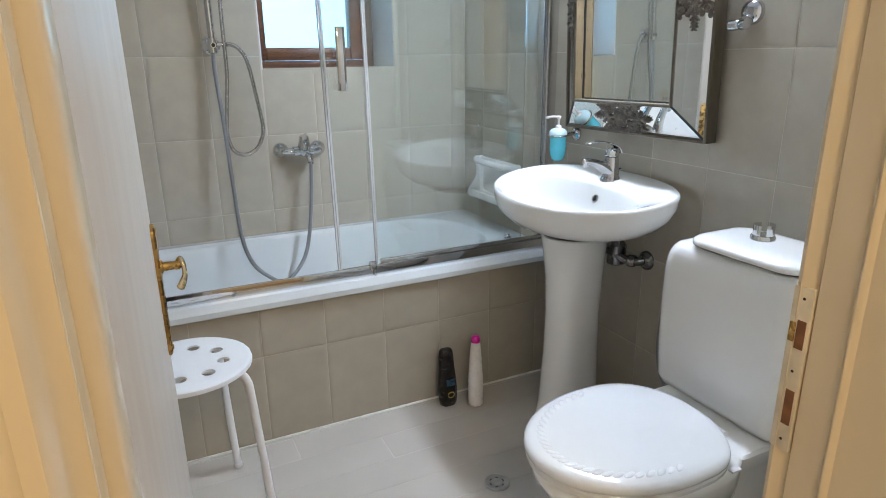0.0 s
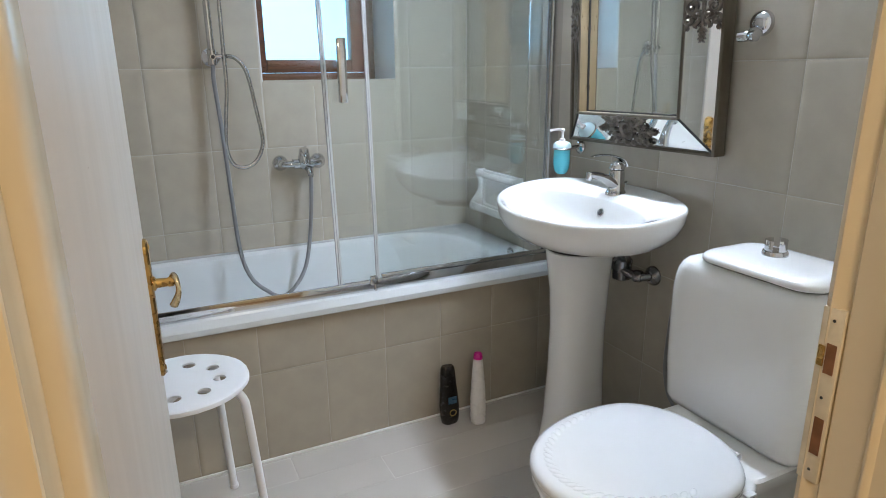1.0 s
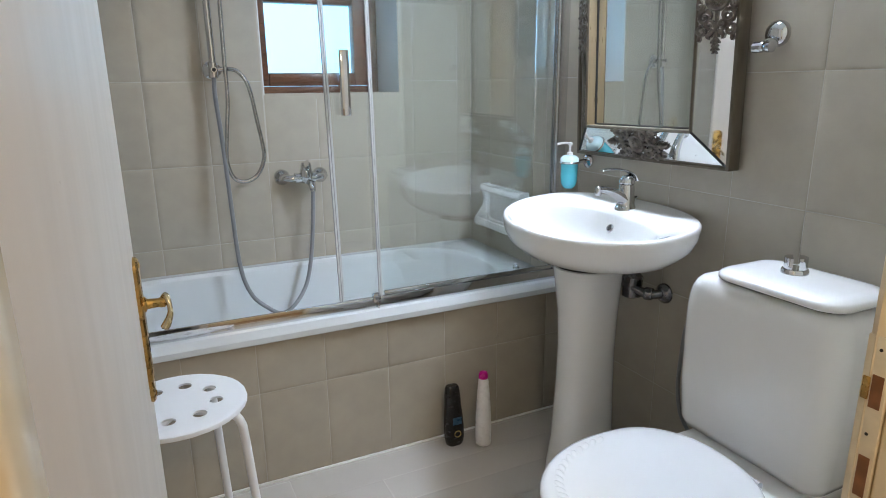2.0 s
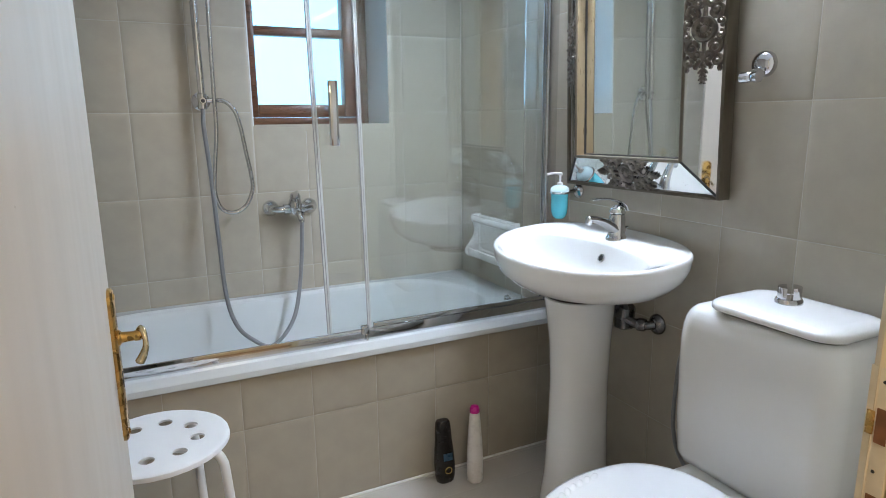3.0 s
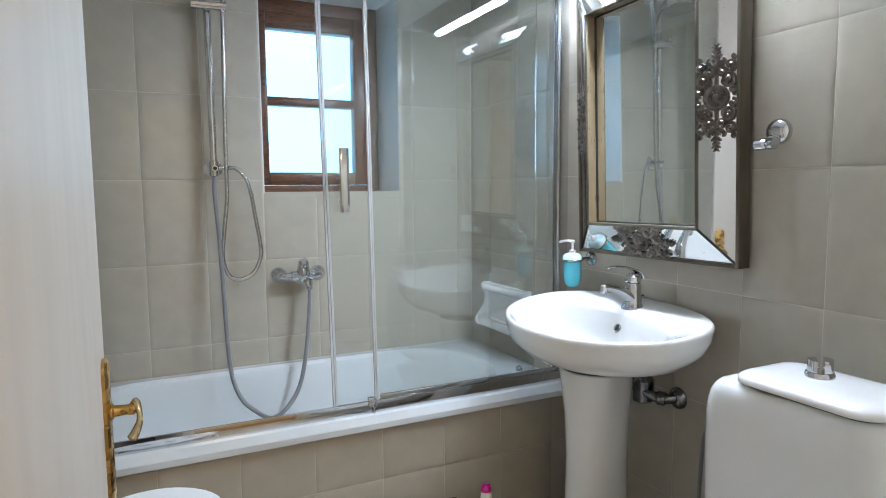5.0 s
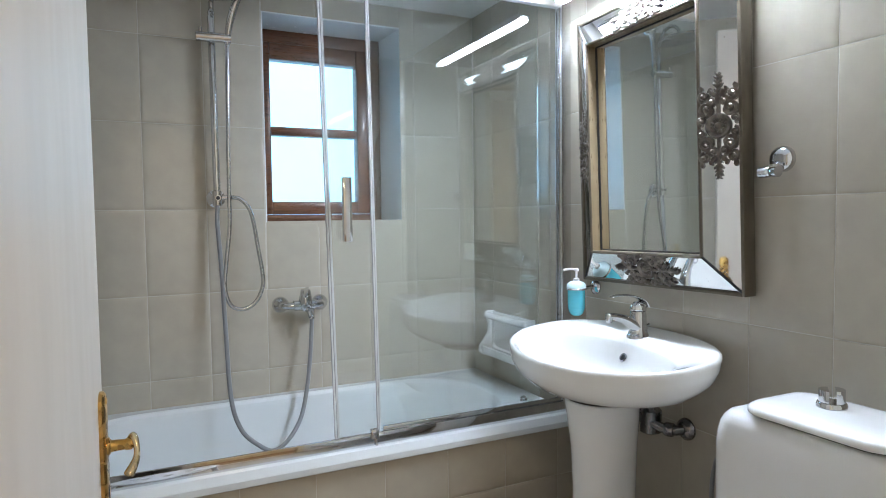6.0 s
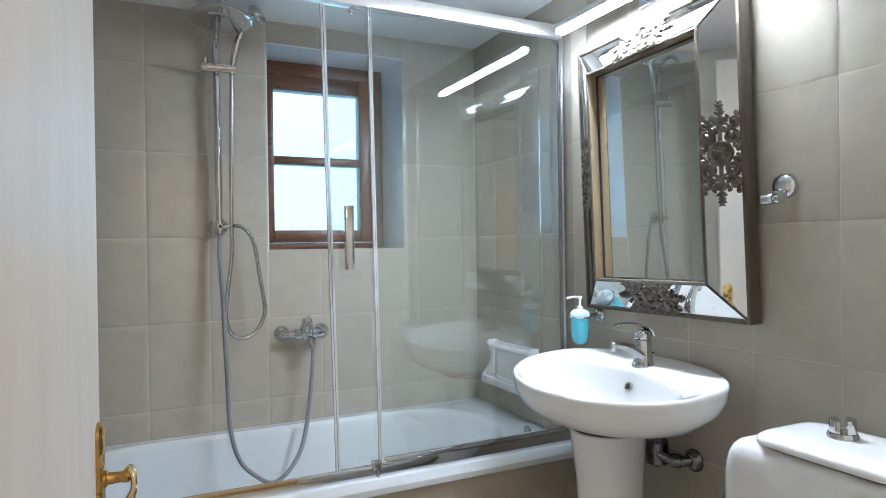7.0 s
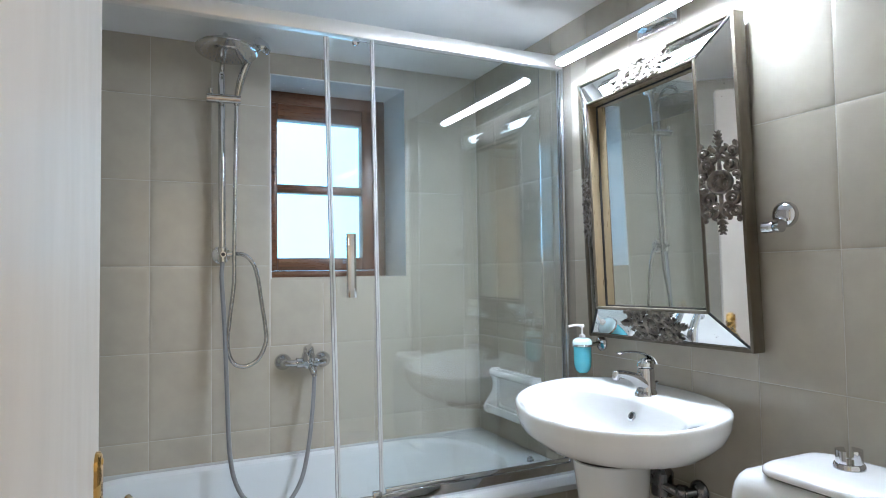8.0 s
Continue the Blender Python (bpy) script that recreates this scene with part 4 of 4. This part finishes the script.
# ---- ceramic soap dish on the wall over the bath ----
dish = thing("soap_dish", pose(XR, 2.52, 0.60), "white ceramic wall soap dish with a grip bar over the bath", "soap dish")


def dish_ring(hy, z0, z1, r, x, yc=2.515):
    return [Vector((x, yc + p.x, (z0 + z1) / 2 + p.y)) for p in rrect(0, 0, hy, (z1 - z0) / 2, r, 0, 6)]


put("back_plate", loft(bmesh.new(), [dish_ring(0.160, 0.600, 0.778, 0.03, 1.379), dish_ring(0.160, 0.600, 0.778, 0.03, 1.368), dish_ring(0.154, 0.606, 0.772, 0.03, 1.364), dish_ring(0.132, 0.628, 0.752, 0.025, 1.364), dish_ring(0.126, 0.634, 0.746, 0.02, 1.371)]), CERAMIC, dish)
bm = bmesh.new()
tube(bm, spline([(1.366, 2.655, 0.762), (1.345, 2.648, 0.764), (1.336, 2.620, 0.765), (1.334, 2.515, 0.765), (1.336, 2.410, 0.765), (1.345, 2.382, 0.764), (1.366, 2.375, 0.762)], 6), 0.0135, 14)
put("grip_bar", bm, CERAMIC, dish)
cheek = [(0.000, 0.780), (0.030, 0.780), (0.041, 0.772), (0.042, 0.757), (0.032, 0.742), (0.026, 0.720), (0.030, 0.690), (0.050, 0.662), (0.068, 0.640), (0.072, 0.622), (0.062, 0.606), (0.040, 0.600), (0.0, 0.600)]
for y0, y1 in ((2.358, 2.378), (2.652, 2.672)):
    rings = [[Vector((1.379 - max(u - i, 0), y, 0.69 + (z - 0.69) * (1 - i * 6))) for u, z in cheek] for y, i in ((y0, 0.006), (y0 + 0.005, 0), (y1 - 0.005, 0), (y1, 0.006))]
    put("cheek", loft(bmesh.new(), rings), CERAMIC, dish, smooth=60)
tray = [(1.366, 0.600), (1.330, 0.603), (1.312, 0.612), (1.306, 0.630), (1.308, 0.641), (1.313, 0.643), (1.317, 0.637), (1.322, 0.624), (1.340, 0.618), (1.366, 0.617)]
bm = loft(bmesh.new(), [[Vector((1.366 - (1.366 - x) * f, y, 0.609 + (z - 0.609) * (0.5 + 0.5 * f))) for x, z in tray] for y, f in ((2.362, 0.55), (2.372, 0.85), (2.392, 0.98), (2.42, 1.0), (2.61, 1.0), (2.638, 0.98), (2.658, 0.85), (2.668, 0.55))])
put("tray", bm, CERAMIC, dish)

# ---- bottles by the bath wall ----
bottle = thing("shampoo_bottle", pose(0.908, 2.062, 0.0, -5, 0, 0) @ Matrix.Diagonal((1, 1, 0.915, 1)), "black plastic shampoo bottle leaning on the bath wall", "bottle")


def slab(hx, hy, z, r=0.018):
    return rrect(0, 0, hx, hy, r, z, 5)


part("body", loft(bmesh.new(), [slab(0.024, 0.016, 0.0), slab(0.030, 0.019, 0.006), slab(0.0335, 0.021, 0.03), slab(0.0345, 0.021, 0.07), slab(0.032, 0.020, 0.12), slab(0.028, 0.0185, 0.165)]), BLACK, bottle)
part("cap", loft(bmesh.new(), [slab(0.0285, 0.019, 0.166), slab(0.027, 0.0185, 0.20), slab(0.024, 0.0175, 0.224), slab(0.020, 0.014, 0.230)]), BLACK, bottle)
part("label_panel", boxes((-0.012, 0.020, -0.0222, -0.0208, 0.085, 0.112)), LABELBLUE, bottle, "small blue printed panel")
ring = [Vector((0.004 + 0.0115 * math.cos(a), -0.0212, 0.048 + 0.0115 * math.sin(a))) for a in [2 * math.pi * k / 24 for k in range(25)]]
part("emblem", tube(bmesh.new(), ring, 0.0014, 6), LABELGOLD, bottle, "round gold printed ring")
bottle2 = thing("conditioner_bottle", pose(0.996, 2.020, 0.0, -4, 2, 0) @ Matrix.Diagonal((1, 1, 0.93, 1)), "tall white tapered bottle with a magenta cap", "bottle")
part("body", lathe(bmesh.new(), [(0.022, 0.0), (0.0255, 0.004), (0.027, 0.03), (0.027, 0.08), (0.0245, 0.14), (0.0205, 0.20), (0.0165, 0.248), (0.015, 0.252)], 32), WHITEPL, bottle2)
part("cap", lathe(bmesh.new(), [(0.0155, 0.2525), (0.0160, 0.256), (0.0150, 0.270), (0.0115, 0.2765), (0.004, 0.278)], 28), PINK, bottle2, "magenta cap")

# ---- floor drain ----
drain = thing("floor_drain", pose(0.842, 1.612, 0.0), "round chrome floor drain cover with rings", "drain")
bm = lathe(bmesh.new(), [(0.030, 0.0), (0.0385, 0.001), (0.0385, 0.004), (0.034, 0.0055), (0.031, 0.004), (0.026, 0.004), (0.024, 0.0025), (0.017, 0.0025), (0.0155, 0.0045), (0.004, 0.005)], 36)
part("cover", bm, DRAINMETAL, drain)
for k in range(6):
    a = math.pi * k / 3
    part("slot", boxes((-0.004, 0.004, -0.0016, 0.0016, 0, 0.0031)), DARK, drain).matrix_local = pose(0.0205 * math.cos(a), 0.0205 * math.sin(a), 0, 0, 0, math.degrees(a) + 90)

# ---- stool ----
SR = 0.160
stool = thing("stool", pose(0.073, 1.875, 0.0), "round white metal stool with holes in the seat", "stool")
bm = bmesh.new()
# the seat: a sheet with a ring of round holes, drawn as sectors
holes, hr, hs, half_cell = 8, 0.0165, 0.089, 0.026
n = 16
top, seg, phase = 0.450, 2 * math.pi / 8, radians(30)


def cells(z):
    out = []
    for h in range(holes):
        a0 = seg * h + phase
        circ, cell = [], []
        for k in range(n):
            t = 2 * math.pi * k / n
            dx, dy = math.cos(t), math.sin(t)
            circ.append(Vector((hs * math.cos(a0) + hr * math.cos(a0 + t), hs * math.sin(a0) + hr * math.sin(a0 + t), z)))
            m = max(abs(dx), abs(dy))
            r, a = hs + half_cell * dx / m, a0 + seg / 2 * dy / m
            cell.append(Vector((r * math.cos(a), r * math.sin(a), z)))
        out.append((circ, cell))
    return out


angles = [seg * h + phase + seg / 2 * f for h in range(holes) for f in (-1, -math.tan(math.pi / 8), 0, math.tan(math.pi / 8))]
for z in (top, top - 0.005):
    for circ, cell in cells(z):
        cv, ev = [bm.verts.new(p) for p in circ], [bm.verts.new(p) for p in cell]
        for k in range(n):
            bm.faces.new((cv[k], cv[(k + 1) % n], ev[(k + 1) % n], ev[k]))
    bm.faces.new([bm.verts.new(((hs - half_cell) * math.cos(a), (hs - half_cell) * math.sin(a), z)) for a in angles])
for circ, _ in cells(top):
    a = [bm.verts.new(p) for p in circ]
    b = [bm.verts.new(p - Vector((0, 0, 0.005))) for p in circ]
    for k in range(n):
        bm.faces.new((a[k], a[(k + 1) % n], b[(k + 1) % n], b[k]))
ro = hs + half_cell
loft(bm, [[Vector((r * math.cos(a), r * math.sin(a), z)) for a in angles] for r, z in ((ro, top), (SR - 0.012, top), (SR - 0.004, top - 0.0004), (SR - 0.001, top - 0.0015), (SR, top - 0.004), (SR, top - 0.012), (SR - 0.002, top - 0.013), (SR - 0.003, top - 0.006), (ro, top - 0.005))], False, False)
bmesh.ops.remove_doubles(bm, verts=bm.verts[:], dist=0.0004)
part("seat", bm, STOOLPAINT, stool)
for k in range(4):
    a = radians(45 + 90 * k + 12)
    d = Vector((math.cos(a), math.sin(a), 0))
    pts = spline([d * 0.03 + Vector((0, 0, 0.433)), d * 0.11 + Vector((0, 0, 0.433)), d * 0.142 + Vector((0, 0, 0.427)), d * 0.157 + Vector((0, 0, 0.408)), d * 0.163 + Vector((0, 0, 0.37)), d * 0.180 + Vector((0, 0, 0.15)), d * 0.191 + Vector((0, 0, 0.008))], 6)
    leg = part("leg", tube(bmesh.new(), pts, 0.0105, 14), STOOLPAINT, stool)
    part("foot", lathe(bmesh.new(), [(0.011, 0.0), (0.0125, 0.002), (0.0125, 0.014), (0.011, 0.016)], 14, Matrix.Translation(d * 0.191)), STOOLPAINT, leg)

# ---- tiles, one by one ----
tile_meshes = {}


def tile_mesh(w, h, depth, edge, material):
    """A tile with softly falling edges, its face towards +z, its middle at the origin."""
    key = (round(w, 4), round(h, 4), depth, edge, material.name)
    if key not in tile_meshes:
        bm = bmesh.new()
        drop = 0.0022 if edge > 0.012 else 0.0011
        lv = [(0, -depth), (0, -drop), (0.0014, -drop * 0.72), (edge * 0.5, -drop * 0.25), (edge, 0.0)]
        rings = [[Vector((sx * (w / 2 - i), sy * (h / 2 - i), z)) for sx, sy in ((-1, -1), (1, -1), (1, 1), (-1, 1))] for i, z in lv]
        loft(bm, rings, cap0=False)
        me = bpy.data.meshes.new("tile")
        bmesh.ops.recalc_face_normals(bm, faces=bm.faces[:])
        bm.to_mesh(me)
        bm.free()
        me.materials.append(material)
        me.shade_smooth()
        me.set_sharp_from_angle(angle=radians(50))
        tile_meshes[key] = me
    return tile_meshes[key]


JOINT = 0.0022
rng = random.Random(4)


def lay(parent, m, us, vs, skip=(), material=TILE, depth=0.009, edge=0.019, joint=JOINT, wob=0.0003):
    """Tiles between the lines us and vs in the plane m (its z the face's normal); skip: a box (u0, u1, v0, v1) left open."""
    for u0, u1 in zip(us, us[1:]):
        for v0, v1 in zip(vs, vs[1:]):
            pieces = [(u0, u1, v0, v1)]
            for a, b, c, d in skip:
                cut = []
                for p in pieces:
                    if p[1] <= a or p[0] >= b or p[3] <= c or p[2] >= d:
                        cut.append(p)
                        continue
                    if p[0] < a: cut.append((p[0], a, p[2], p[3]))
                    if p[1] > b: cut.append((b, p[1], p[2], p[3]))
                    e, f = max(p[0], a), min(p[1], b)
                    if p[2] < c: cut.append((e, f, p[2], c))
                    if p[3] > d: cut.append((e, f, d, p[3]))
                pieces = cut
            for a, b, c, d in pieces:
                w, h = b - a - joint, d - c - joint
                if min(w, h) < 0.008:
                    continue
                ob = new("tile", tile_mesh(w, h, depth, min(edge, w / 3, h / 3), material))
                ob.parent = parent
                ob.matrix_world = m @ pose((a + b) / 2, (c + d) / 2, rng.uniform(-wob, 0), rng.uniform(-0.07, 0.07), rng.uniform(-0.08, 0.08), 0)


def lines(start, pitch, lo, hi):
    k = math.ceil((lo - start) / pitch - 1e-6)
    out = [lo]
    while start + k * pitch < hi - 0.004:
        if start + k * pitch > lo + 0.004:
            out.append(start + k * pitch)
        k += 1
    return out + [hi]


rows_ = lines(0, COURSE, 0, CEIL)
BACKM = Matrix(((1, 0, 0, 0), (0, 0, -1, YB), (0, 1, 0, 0), (0, 0, 0, 1)))
lay(wall_back, BACKM, lines(0.5, PITCH, XL, XR), rows_, skip=[(WX0, WX1, WZ0, WZ1), (XL, XR, 0, 0.46)])
RIGHTM = Matrix(((0, 0, -1, XR), (-1, 0, 0, 0), (0, 1, 0, 0), (0, 0, 0, 1)))
lay(wall_right, RIGHTM, lines(-1.259, PITCH * 0.99, -YB, -YF), rows_)
LEFTM = Matrix(((0, 0, 1, XL), (1, 0, 0, 0), (0, 1, 0, 0), (0, 0, 0, 1)))
lay(wall_left, LEFTM, lines(1.2, PITCH, YF, YB), rows_)
PANELM = Matrix(((1, 0, 0, 0), (0, 0, -1, 2.124), (0, 1, 0, 0), (0, 0, 0, 1)))
lay(bath_panel, PANELM, lines(0.5, PITCH, XL, XR), [0, 0.30, 0.462])
FLOORM = Matrix.Identity(4)
ys = lines(1.735, 0.1245, YF, 2.124)
for k, (a, b) in enumerate(zip(ys, ys[1:])):
    lay(floor, FLOORM, lines((0.10, 0.62, 0.36)[k % 3], 1.24, XL, XR), [a, b], material=FLOORTILE, depth=0.003, edge=0.008, joint=0.0014, wob=0.0005)
